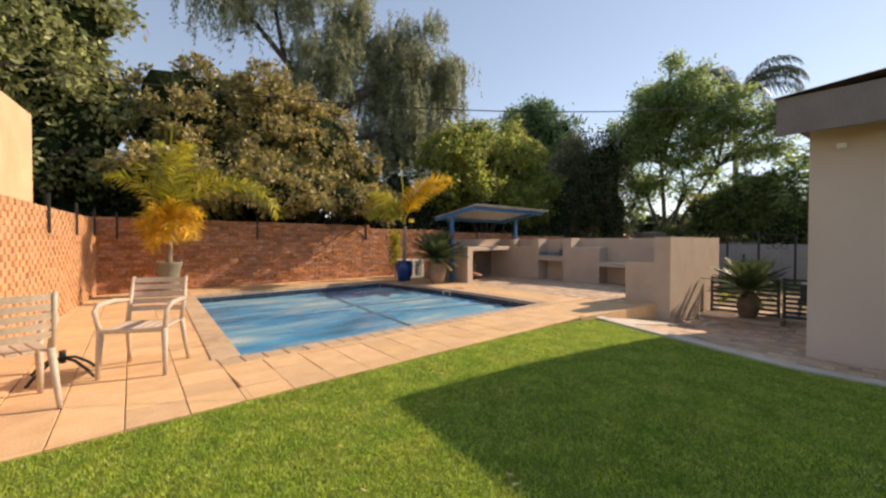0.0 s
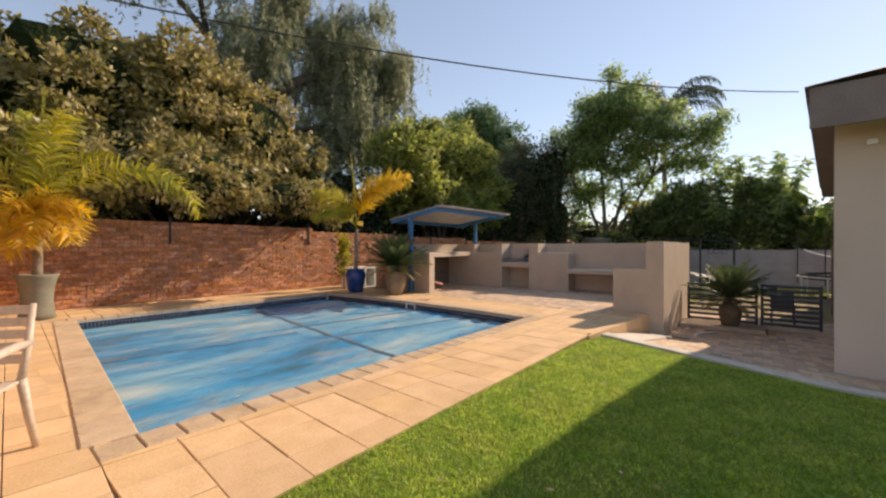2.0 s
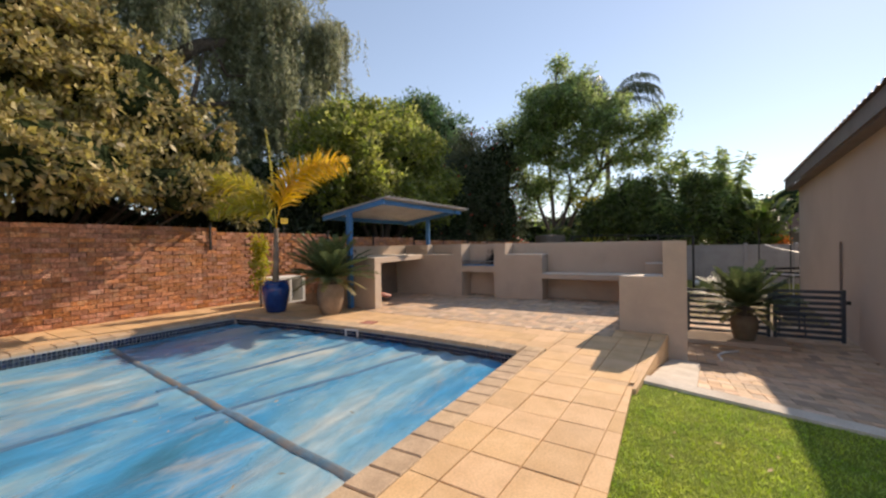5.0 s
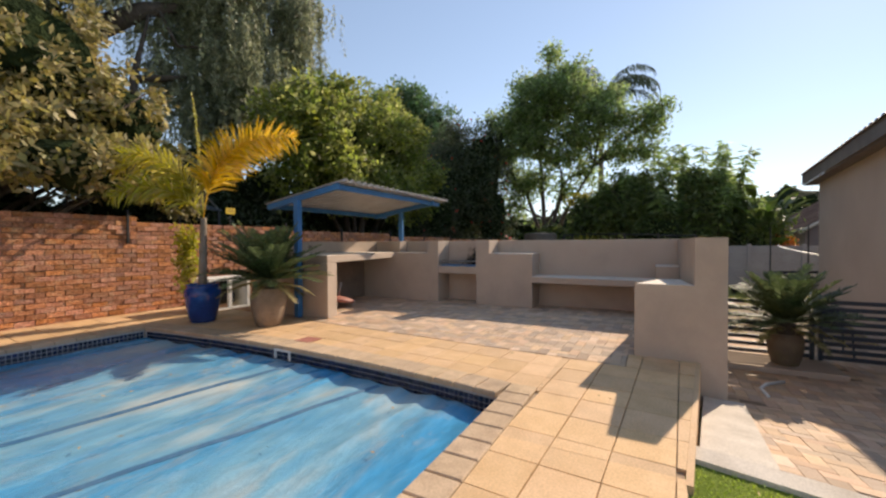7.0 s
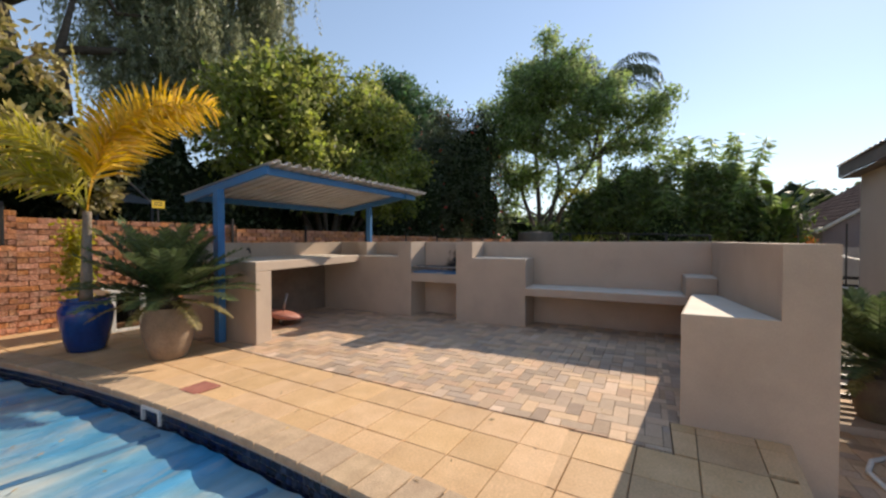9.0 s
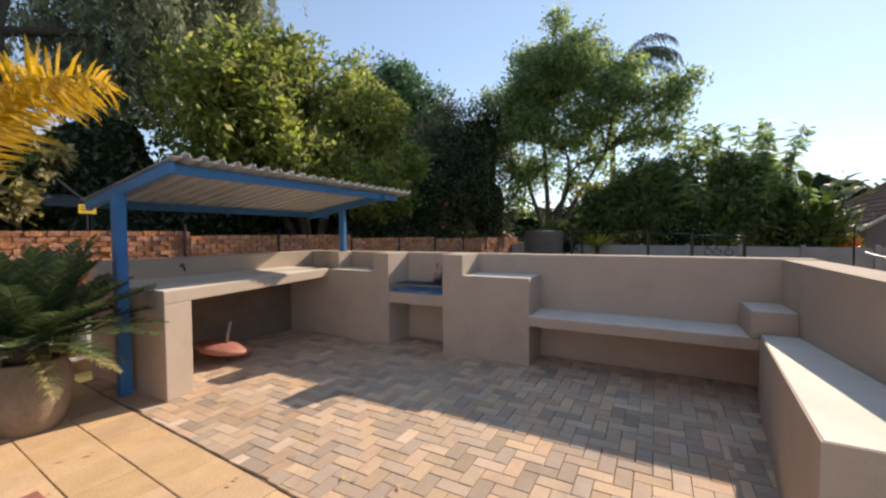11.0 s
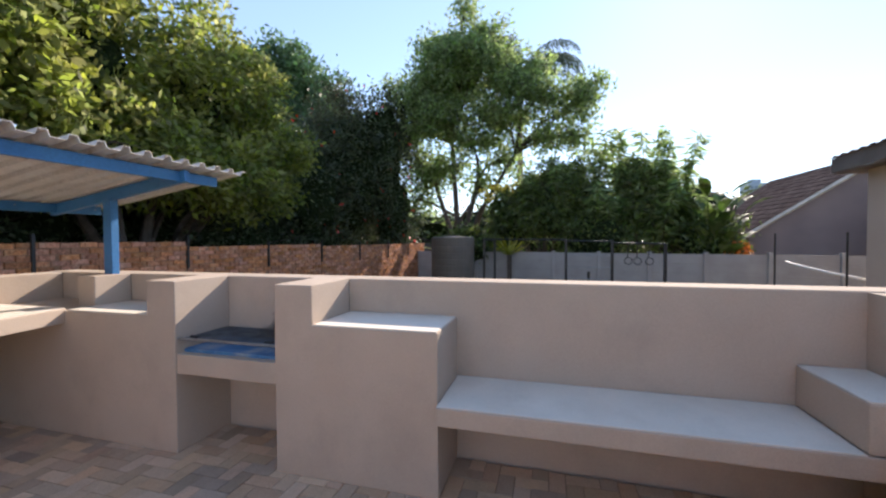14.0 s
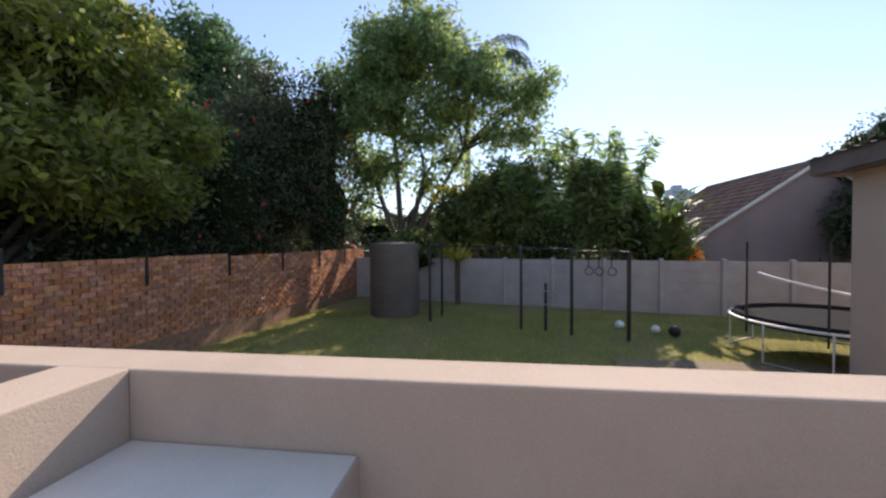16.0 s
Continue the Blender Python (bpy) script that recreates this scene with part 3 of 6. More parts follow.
# serving counter
counter = thing("serving_counter", "taupe plastered serving counter, open underneath, on a square pillar", "counter", at=(8.46, 8.52, 0))


def under(ob, parent):
    ob.matrix_parent_inverse = parent.matrix_world.inverted()
    return ob


slab = under(part("top_slab", prism([(8.46, 8.52), (11.1, 9.02), (11.1, 9.928), (8.46, 9.928)], 0.95, 1.075, 0.01), M_PLASTER, counter), counter)
part("counter_surface", prism([(8.47, 8.535), (11.1, 9.03), (11.1, 9.925), (8.47, 9.925)], 1.0755, 1.079), M_LEDGE, slab, "pale screed counter surface")
under(part("pillar", prism([(8.46, 8.52), (8.74, 8.575), (8.74, 9.928), (8.46, 9.928)], 0, 0.949, 0.01), M_PLASTER, counter), counter)

# Added panel: darkens the wall under the counter in place of shade.
under(part("shade_panel", boxes((8.742, 11.088, 9.905, 9.927, 0.0, 0.948)), M_UNDERSHADE, counter, "added brown panel, its dark colour stands in for shade under the counter"), counter)

# braai unit
braai = thing("built_in_braai", "built-in plastered braai with grill grid, hearth and two towers", "barbecue", at=(11.1, 7.4, 0))


def elevation(profile, xa, xb, bevel=0.008):
    """A (y, z) outline given depth from xa to xb."""
    bm = bmesh.new()
    f = [bm.verts.new((xa, y, z)) for y, z in profile]
    g = [bm.verts.new((xb, y, z)) for y, z in profile]
    bm.faces.new(f); bm.faces.new(g[::-1])
    n = len(f)
    for k in range(n):
        bm.faces.new((f[k], g[k], g[(k + 1) % n], f[(k + 1) % n]))
    bmesh.ops.recalc_face_normals(bm, faces=bm.faces)
    bmesh.ops.bevel(bm, geom=list(bm.edges), offset=bevel, segments=2, affect="EDGES", profile=0.6)
    return bm


under(part("tower", elevation([(5.735, 0), (6.93, 0), (6.93, 1.335), (6.63, 1.335), (6.63, 1.06), (5.735, 1.06)], 11.09, 11.618), M_PLASTER, braai), braai)
under(part("tower", elevation([(7.83, 0), (9.926, 0), (9.926, 1.06), (8.11, 1.06), (8.11, 1.335), (7.83, 1.335)], 11.09, 11.618), M_PLASTER, braai), braai)
hearth = under(part("hearth_slab", boxes((11.10, 11.618, 6.931, 7.829, 0.62, 0.775), bevel=0.006), M_PLASTER, braai), braai)
under(part("stub_wall", boxes((11.3, 11.618, 8.99, 9.2, 1.0, 1.33), bevel=0.008), M_PLASTER, braai), braai)
for b in ((11.10, 11.612, 5.745, 6.62, 1.0605, 1.066), (11.10, 11.612, 8.12, 8.985, 1.0605, 1.066)):
    under(part("ledge_top", boxes(b), M_LEDGE, braai, "pale screed ledge top"), braai)
part("ash_tray", boxes((11.16, 11.6, 6.94, 7.82, 0.776, 0.80)), M_ASH, hearth, "blue painted hearth bed with grey ash")
bm = bmesh.new()
for i in range(34):
    yy = 6.95 + 0.86 * i / 33
    tube(bm, [(11.13, yy, 0.885), (11.58, yy, 0.885)], 0.004, 5)
for xx in (11.135, 11.35, 11.575):
    tube(bm, [(xx, 6.94, 0.878), (xx, 7.82, 0.878)], 0.006, 5)
grid = under(part("grill_grid", bm, M_GRID, braai, "sooty grey steel grill grid"), braai)
part("front_rail", tube(bmesh.new(), [(11.115, 6.935, 0.89), (11.115, 7.825, 0.89)], 0.011, 8), M_STEEL, grid, "bright worn front rail")
under(part("soot_mark", boxes((11.6165, 11.6175, 6.94, 7.75, 0.80, 1.29)), M_SOOTMARK, braai, "soot-blackened patch of plaster"), braai)
for yy in (7.0, 7.68):
    part("grid_handle", boxes((11.15, 11.17, yy, yy + 0.07, 0.892, 0.91), bevel=0.004), M_BLACK, grid, "black grid handle")

# bench, corner block, side counter
bench = thing("patio_bench", "plastered slab bench with a pale seat, open below", "bench", at=(11.3, 4.6, 0))
seat = under(part("seat", boxes((11.03, 11.618, 3.275, 5.733, 0.50, 0.615), bevel=0.01), M_PLASTER, bench), bench)
part("seat_top", boxes((11.04, 11.612, 3.62, 5.728, 0.6155, 0.621)), M_LEDGE, seat, "pale screed seat top")
block = thing("corner_seat_block", "raised plastered block in the patio corner", "block", at=(11.3, 3.4, 0.62))
block_body = under(part("body", boxes((11.04, 11.616, 3.272, 3.615, 0.622, 0.865), bevel=0.01), M_PLASTER, block), block)
part("block_top", boxes((11.05, 11.612, 3.276, 3.608, 0.8655, 0.871)), M_LEDGE, block_body, "pale screed top")
side = thing("side_counter", "low plastered side counter with a pale screed top", "counter", at=(9.6, 3.5, 0))
side_body = under(part("body", prism([(8.44, 3.27), (11.03, 3.27), (11.03, 3.55), (8.44, 3.84)], -0.46, [0.81, 0.66, 0.66, 0.81]), M_PLASTER, side), side)
part("counter_surface", prism([(8.452, 3.276), (11.02, 3.276), (11.02, 3.54), (8.452, 3.828)], 0.6, [0.8125, 0.664, 0.664, 0.8125]), M_LEDGE, side_body, "pale screed surface")

# ---- side path, kerb, concrete strip ----
setting("path", grid_sheet(6.5, 18.0, -1.2, 3.12, 24, 14, lambda x, y: path_z(x, y) - 0.012), M_GROUT, "sand bed of the paved side path", "path")
bm = bmesh.new()
pts = [(6.40 - 0.012 * k, 3.45 - 0.5 * k) for k in range(24)]
for (xa, ya), (xb, yb) in zip(pts, pts[1:]):
    va = [bm.verts.new((xa + dx, ya, lawn_z(xa, ya) + dz)) for dx, dz in ((-0.06, -0.2), (-0.06, 0.035), (0.13, 0.035), (0.13, -0.2))]
    vb = [bm.verts.new((xb + dx, yb, lawn_z(xb, yb) + dz)) for dx, dz in ((-0.06, -0.2), (-0.06, 0.035), (0.13, 0.035), (0.13, -0.2))]
    for k in range(3):
        bm.faces.new((va[k], va[k + 1], vb[k + 1], vb[k]))
bmesh.ops.remove_doubles(bm, verts=bm.verts, dist=0.0005)
bmesh.ops.recalc_face_normals(bm, faces=bm.faces)
setting("kerb", bm, M_CONCRETE, "pale concrete kerb between lawn and side path", "kerb")
setting("concrete_strip", prism([(6.5, 2.98), (8.44, 2.84), (8.44, 3.19), (6.5, 3.395)], -0.6, [-0.095, -0.36, -0.34, -0.05], 0.008), M_CONCRETE, "smooth pale concrete strip beside the deck edge", "strip")

# ---- house ----
HX, HY = 7.38, 0.93
house = thing("house", "taupe plastered single-storey house with dark fascia and corrugated roof", "house", at=(HX, HY, -0.55))
bm = prism([(HX, HY), (17.1, -0.13), (17.1, -9), (HX, -9)], -0.6, 2.79)
under(part("wall", bm, M_HOUSE, house), house)
OX0, OY = 6.80, 1.20
def eave_y(x):
    return OY - (x - OX0) * 0.104
under(part("soffit", prism([(OX0 + 0.03, eave_y(OX0) - 0.03), (17.6, eave_y(17.6) - 0.03), (17.6, -9.2), (OX0 + 0.03, -9.2)], 2.79, 2.815), M_FASCIA, house, "dark painted soffit boards"), house)
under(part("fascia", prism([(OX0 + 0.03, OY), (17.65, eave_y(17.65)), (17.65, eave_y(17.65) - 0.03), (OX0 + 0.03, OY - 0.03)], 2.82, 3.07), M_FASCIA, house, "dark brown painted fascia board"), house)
under(part("gable_board", prism([(OX0, OY + 0.003), (OX0 + 0.03, OY + 0.003), (OX0 + 0.03, -9.3), (OX0, -9.3)], 2.6, 3.075), M_FASCIA, house, "deep dark brown board across the house end"), house)
bm = bmesh.new()
n = 170
prev = None
for i in range(n):
    x = OX0 - 0.06 + (17.75 - OX0) * i / (n - 1)
    w = 0.025 * (1 if i % 4 in (1, 2) else 0)
    row = [bm.verts.new((x, eave_y(x) + 0.05, 3.08 + w)), bm.verts.new((x, -9.3, 3.08 + w + 0.9))]
    if prev:
        bm.faces.new((prev[0], row[0], row[1], prev[1]))
    prev = row
under(part("roof", bm, M_ROOFSHEET, house, "dark corrugated roof sheeting"), house)
under(part("conduit", tube(bmesh.new(), [(11.9, HY - 0.47, -0.2), (11.9, HY - 0.47, 1.25)], 0.018, 8), M_FASCIA, house, "dark conduit pipe on the wall"), house)

# ---- trees and plants ----
def hang(name, me, parent):
    ob = new(name, me)
    ob.parent = parent
    return under(ob, parent)


def leaves_at(points, outward, length, width, droop=0.0, jitter=0.8):
    """Diamond leaves at points; outward: rough direction in which each one reaches."""
    n = len(points)
    d = outward + rng.normal(0, jitter, (n, 3)); d[:, 2] -= droop
    d /= np.linalg.norm(d, axis=1)[:, None] + 1e-6
    s = np.cross(d, rng.normal(0, 1, (n, 3))); s /= np.linalg.norm(s, axis=1)[:, None] + 1e-6
    ln = length * rng.uniform(0.6, 1.3, (n, 1)); wd = width * rng.uniform(0.6, 1.3, (n, 1))
    a = points; b = points + d * ln * 0.5 + s * wd * 0.5; c = points + d * ln; e = points + d * ln * 0.5 - s * wd * 0.5
    return np.stack([a, b, c, e], 1)


def crown_leaves(blobs, count, length, width, clump=0.3, droop=0.2, hollow=0.72, per=26):
    lumps = []
    for x, y, z, rx, ry, rz in blobs:
        k = int(np.clip(7 + 3.2 * (rx * ry * rz) ** 0.67, 8, 26))
        u = rng.normal(0, 1, (k, 3)); u[:, 2] = u[:, 2] * 0.9 + 0.15; u /= np.linalg.norm(u, axis=1)[:, None]
        f = rng.uniform(0.28, 0.48, k)
        for d, g in zip(u, f):
            lumps.append((x + d[0] * rx * (1.02 - g * 0.75), y + d[1] * ry * (1.02 - g * 0.75), z + d[2] * rz * (1.02 - g * 0.75), rx * g, ry * g, rz * g * 0.85))
    blobs = lumps + [(x, y, z, rx * 0.62, ry * 0.62, rz * 0.62) for x, y, z, rx, ry, rz in blobs]
    vol = np.array([rx * ry + ry * rz + rx * rz for *_, rx, ry, rz in blobs]); vol = vol / vol.sum()
    out = []
    for (x, y, z, rx, ry, rz), share in zip(blobs, vol):
        k = max(3, int(count * share / per))
        u = rng.normal(0, 1, (k, 3)); u /= np.linalg.norm(u, axis=1)[:, None]
        r = rng.uniform(hollow, 1.1, (k, 1)) + rng.normal(0, 0.08, (k, 1))
        cen = np.array([x, y, z]) + u * r * np.array([rx, ry, rz])
        pts = np.repeat(cen, per, 0) + rng.normal(0, clump, (k * per, 3)) * np.array([1, 1, 0.7])
        out.append(leaves_at(pts, np.repeat(u, per, 0) * 0.7, length, width, droop))
    return np.concatenate(out)


def limbs_mesh(base, blobs, r0, spread=2, seed=1, lean=0.0):
    rnd = random.Random(seed)
    bm = bmesh.new()
    b = Vector(base)
    for i, (x, y, z, rx, ry, rz) in enumerate(blobs):
        for k in range(spread):
            tip = Vector((x + rnd.uniform(-0.7, 0.7) * rx, y + rnd.uniform(-0.7, 0.7) * ry, z + rnd.uniform(-0.2, 0.7) * rz))
            h = (tip.z - b.z)
            start = b + Vector((rnd.uniform(-1, 1) * r0 * 0.6, rnd.uniform(-1, 1) * r0 * 0.6, 0))
            mid = start.lerp(tip, 0.45); mid.z = b.z + h * 0.6
            low = start.lerp(tip, 0.12); low.z = b.z + h * 0.28
            pts = [start, low, mid, tip]
            tube(bm, pts, [r0 * 0.8, r0 * 0.62, r0 * 0.34, r0 * 0.08], 7)
            for q in range(3):
                f = rnd.uniform(0.4, 0.9)
                p = mid.lerp(tip, f)
                e = p + Vector((rnd.uniform(-1, 1) * rx * 0.6, rnd.uniform(-1, 1) * ry * 0.6, rnd.uniform(0.1, 0.8) * rz * 0.6))
                tube(bm, [p, p.lerp(e, 0.5) + Vector((0, 0, 0.12)), e], [r0 * 0.2, r0 * 0.12, r0 * 0.04], 5)
    return bm


# Lumpy solids added inside a crown to block light and darken its gaps.
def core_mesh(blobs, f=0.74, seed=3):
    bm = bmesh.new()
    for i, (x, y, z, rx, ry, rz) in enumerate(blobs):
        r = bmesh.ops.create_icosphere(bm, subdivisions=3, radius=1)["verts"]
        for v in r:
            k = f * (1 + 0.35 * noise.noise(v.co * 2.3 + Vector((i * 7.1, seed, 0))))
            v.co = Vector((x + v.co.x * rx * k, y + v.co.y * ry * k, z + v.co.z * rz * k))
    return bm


def forked_mesh(base, fork, blobs, r0, seed=1):
    """A few main stems that part low and split again towards every clump of the crown."""
    rnd = random.Random(seed)
    bm = bmesh.new()
    stems = []
    for p in fork:
        p = Vector(p); b = Vector(base)
        mid = b.lerp(p, 0.5) + Vector((0, (p.y - b.y) * -0.12, 0.3))
        tube(bm, [b, mid, p], [r0, r0 * 0.8, r0 * 0.6], 8)
        stems.append(p)
    for x, y, z, rx, ry, rz in blobs:
        c = Vector((x, y, z))
        p = min(stems, key=lambda q: (q - c).length + (3 if q.z > c.z else 0))
        mid = p.lerp(c, 0.5) + Vector((rnd.uniform(-0.25, 0.25), rnd.uniform(-0.25, 0.25), 0.25))
        tube(bm, [p, mid, c], [r0 * 0.5, r0 * 0.36, r0 * 0.2], 7)
        for k in range(9):
            a = mid.lerp(c, rnd.uniform(0.1, 1.0))
            e = c + Vector((rnd.uniform(-0.8, 0.8) * rx, rnd.uniform(-0.9, 0.9) * ry, rnd.uniform(-0.3, 0.9) * rz))
            tube(bm, [a, a.lerp(e, 0.5) + Vector((0, 0, 0.15)), e], [r0 * 0.2, r0 * 0.13, r0 * 0.05], 5)
    return bm


def tree(name, label, base, blobs, count, length, width, leaf, r0=0.16, core=0.74, spread=2, clump=0.3, droop=0.2, hollow=0.72, extra=None, category="tree", per=26, fork=None):
    t = thing(name, label, category, at=base)
    under(part("trunk", forked_mesh(base, fork, blobs, r0) if fork else limbs_mesh(base, blobs, r0, spread, seed=int(base[0] * 10)), M_BARK, t, smooth=True), t)
    q = crown_leaves(blobs, count, length, width, clump, droop, hollow, per)
    hang("crown", raw_mesh("crown", q, 4, leaf), t)
    # Added dark core, in place of real shade between the leaves.
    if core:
        under(part("shade_core", core_mesh(blobs, core), M_CORE, t), t)
    if extra:
        mat, cnt, nm = extra
        q = crown_leaves(blobs, cnt, length * 0.9, width * 1.3, clump * 0.4, droop, 0.95, 10)
        hang(nm, raw_mesh(nm, q[::9], 4, mat), t)
    return t


tree("leafy_tree", "tall leafy silver-green tree behind the brick corner", (-1.0, 14.6, YARD),
     [(-1.1, 14.5, 6.0, 2.0, 1.6, 2.8), (-3.0, 13.6, 5.2, 1.9, 1.8, 2.6), (0.0, 14.4, 4.6, 1.2, 1.2, 2.0), (-1.6, 13.9, 3.4, 1.7, 1.1, 1.2), (-0.2, 14.2, 7.2, 1.0, 1.0, 1.2)], 42000, 0.2, 0.095, L_SILVER, 0.17, 0.7, clump=0.17, per=30)
tree("olive_bush", "huge olive-yellow flowering bush hanging over the brick wall", (4.6, 14.0, YARD),
     [(2.2, 13.9, 4.7, 1.8, 1.5, 2.1), (4.3, 13.9, 4.9, 1.9, 1.5, 2.0), (6.0, 13.7, 4.5, 1.6, 1.5, 1.8), (7.4, 13.4, 3.6, 1.2, 1.3, 1.3), (8.3, 13.2, 2.7, 0.9, 1.1, 0.8), (3.0, 12.8, 3.0, 2.2, 1.1, 1.1), (5.2, 12.8, 3.0, 1.7, 1.0, 0.9), (1.6, 12.1, 2.8, 1.6, 0.9, 0.75), (4.2, 12.0, 2.85, 1.8, 1.0, 0.8), (6.6, 12.1, 2.6, 1.3, 0.9, 0.65)], 96000, 0.165, 0.08, L_OLIVE, 0.16, 0.66, clump=0.105, per=40)


def pepper_tree():
    base = (9.6, 18.2, YARD)
    t = thing("pepper_tree", "old weeping pepper tree with hanging grey-green strands", "tree", at=base)
    bm = bmesh.new()
    tube(bm, [base, (9.2, 18.0, 2.5), (8.7, 17.8, 5.0), (8.3, 17.6, 7.2)], [0.5, 0.44, 0.38, 0.34], 10)
    for a, b, c, r in (((8.3, 17.6, 7.0), (9.9, 17.4, 8.5), (13.8, 17.2, 10.6), 0.34), ((8.3, 17.6, 7.0), (9.0, 17.8, 10), (9.8, 18, 13), 0.24), ((8.3, 17.6, 7.0), (6.6, 18.2, 9.4), (4.2, 18.3, 11.8), 0.22),
                       ((9.6, 17.3, 4.6), (9.5, 17.3, 6.2), (9.9, 17.2, 8.3), 0.16), ((9.5, 17.3, 6.2), (11.4, 17, 6.9), (13.2, 16.6, 7.2), 0.12), ((11, 17.4, 9.1), (11.4, 17.4, 10.8), (12.2, 17.3, 13), 0.17), ((12, 17.3, 9.7), (14.2, 17, 10.6), (15.8, 16.8, 12), 0.13),
                       ((6.6, 18.2, 9.4), (6.2, 18.2, 11.4), (6.4, 18, 13.4), 0.13), ((5.4, 18.25, 10.6), (3.6, 18.2, 11.2), (2.2, 18.2, 11.4), 0.08), ((10.2, 17.3, 8.6), (10.6, 17, 7.6), (12, 16.6, 8.0), 0.09)):
        tube(bm, [a, b, c], [r, r * 0.65, r * 0.2], 8)
    under(part("trunk", bm, M_BARK, t, smooth=True), t)
    rows = []
    for x, y, z, rx, ry, rz, tufts, per in ((13.2, 17.2, 11.2, 2.9, 1.8, 2.8, 34, 26), (15.1, 16.9, 10.6, 1.2, 1.2, 2.2, 12, 22), (9.4, 17.8, 12.4, 2.4, 1.6, 1.7, 18, 22), (5.2, 18.2, 12.0, 2.6, 1.5, 1.5, 15, 17), (2.8, 18.2, 11.4, 1.0, 1.0, 0.8, 5, 12), (12.6, 16.6, 8.2, 1.7, 1.3, 1.6, 17, 24), (11.2, 17.8, 9.2, 1.8, 0.8, 1.6, 14, 22), (8.6, 17.2, 9.9, 2.2, 1.4, 1.2, 17, 20), (6.9, 17.4, 8.2, 1.5, 1.0, 1.2, 10, 18), (10.6, 17.4, 7.2, 1.3, 0.9, 0.9, 8, 16), (12.2, 17.2, 6.3, 1.7, 1.0, 1.1, 12, 20), (14.0, 17.0, 7.6, 1.4, 1.0, 1.4, 10, 20)):
        for _ in range(tufts):
            u = rng.normal(0, 1, 3); u /= np.linalg.norm(u)
            cen = np.array([x, y, z]) + u * rng.uniform(0.35, 1.0) * np.array([rx, ry, rz])
            k = int(per * rng.uniform(0.6, 1.4))
            p = cen + rng.normal(0, 1, (k, 3)) * np.array([0.34, 0.3, 0.22])
            ln = rng.uniform(0.7, 1.5) * rng.uniform(0.6, 1.5, k)
            m = 40
            f = np.linspace(0, 1, m)
            pts = p[:, None, :] + np.stack([np.zeros((k, m)), np.zeros((k, m)), -ln[:, None] * f[None]], 2)
            pts = pts + rng.normal(0, 0.045, pts.shape) + (rng.normal(0, 0.16, (k, 1, 3)) * f[None, :, None])
            rows.append(leaves_at(pts.reshape(-1, 3), np.tile(np.array([[0, 0, -0.5]]), (k * m, 1)), 0.2, 0.05, 0.5, 0.6))
    hang("crown", raw_mesh("crown", np.concatenate(rows), 4, L_PEPPER), t)


pepper_tree()
tree("broadleaf_tree", "dense yellow-green broadleaf tree overhanging the wall", (15.0, 13.6, YARD),
     [(12.2, 13.4, 4.5, 1.5, 1.5, 1.9), (14.1, 13.4, 5.0, 1.9, 1.6, 2.1), (16.6, 13.5, 5.3, 2.0, 1.6, 2.4), (18.9, 13.7, 4.5, 1.8, 1.5, 1.8), (14.0, 12.7, 3.3, 2.2, 1.2, 1.2), (17.0, 12.8, 3.3, 2.2, 1.1, 1.1)], 58000, 0.2, 0.088, L_MID, 0.18, 0.3, clump=0.17, hollow=0.55, per=26)
tree("tall_back_tree", "tall fresh blue-green tree standing behind the others", (30, 20.5, YARD),
     [(30, 21.6, 10.8, 2.3, 2.4, 3.2), (30, 18.7, 9.8, 2.0, 1.8, 2.4), (30, 23.7, 10.6, 1.8, 1.6, 3.0), (29.6, 20.4, 7.6, 2.2, 2.6, 2.4)], 30000, 0.32, 0.15, L_BACK, 0.25, 0.55, clump=0.3)
tree("dark_creeper_tree", "dark dense creeper-covered tree with a few red blossoms", (26, 15.2, YARD),
     [(22.6, 14.4, 3.4, 1.8, 1.3, 2.8), (25.4, 14.3, 4.7, 2.0, 2.2, 3.9), (26.0, 17.2, 4.3, 2.2, 2.2, 3.6), (26.2, 12.9, 5.6, 1.5, 1.4, 3.6), (26.0, 12.2, 2.6, 1.2, 1.0, 2.8), (28.6, 15.0, 4.4, 2.2, 1.8, 3.6)], 60000, 0.2, 0.09, L_DARK, 0.2, 0.66, clump=0.28, extra=(M_RED, 24, "blossom"))
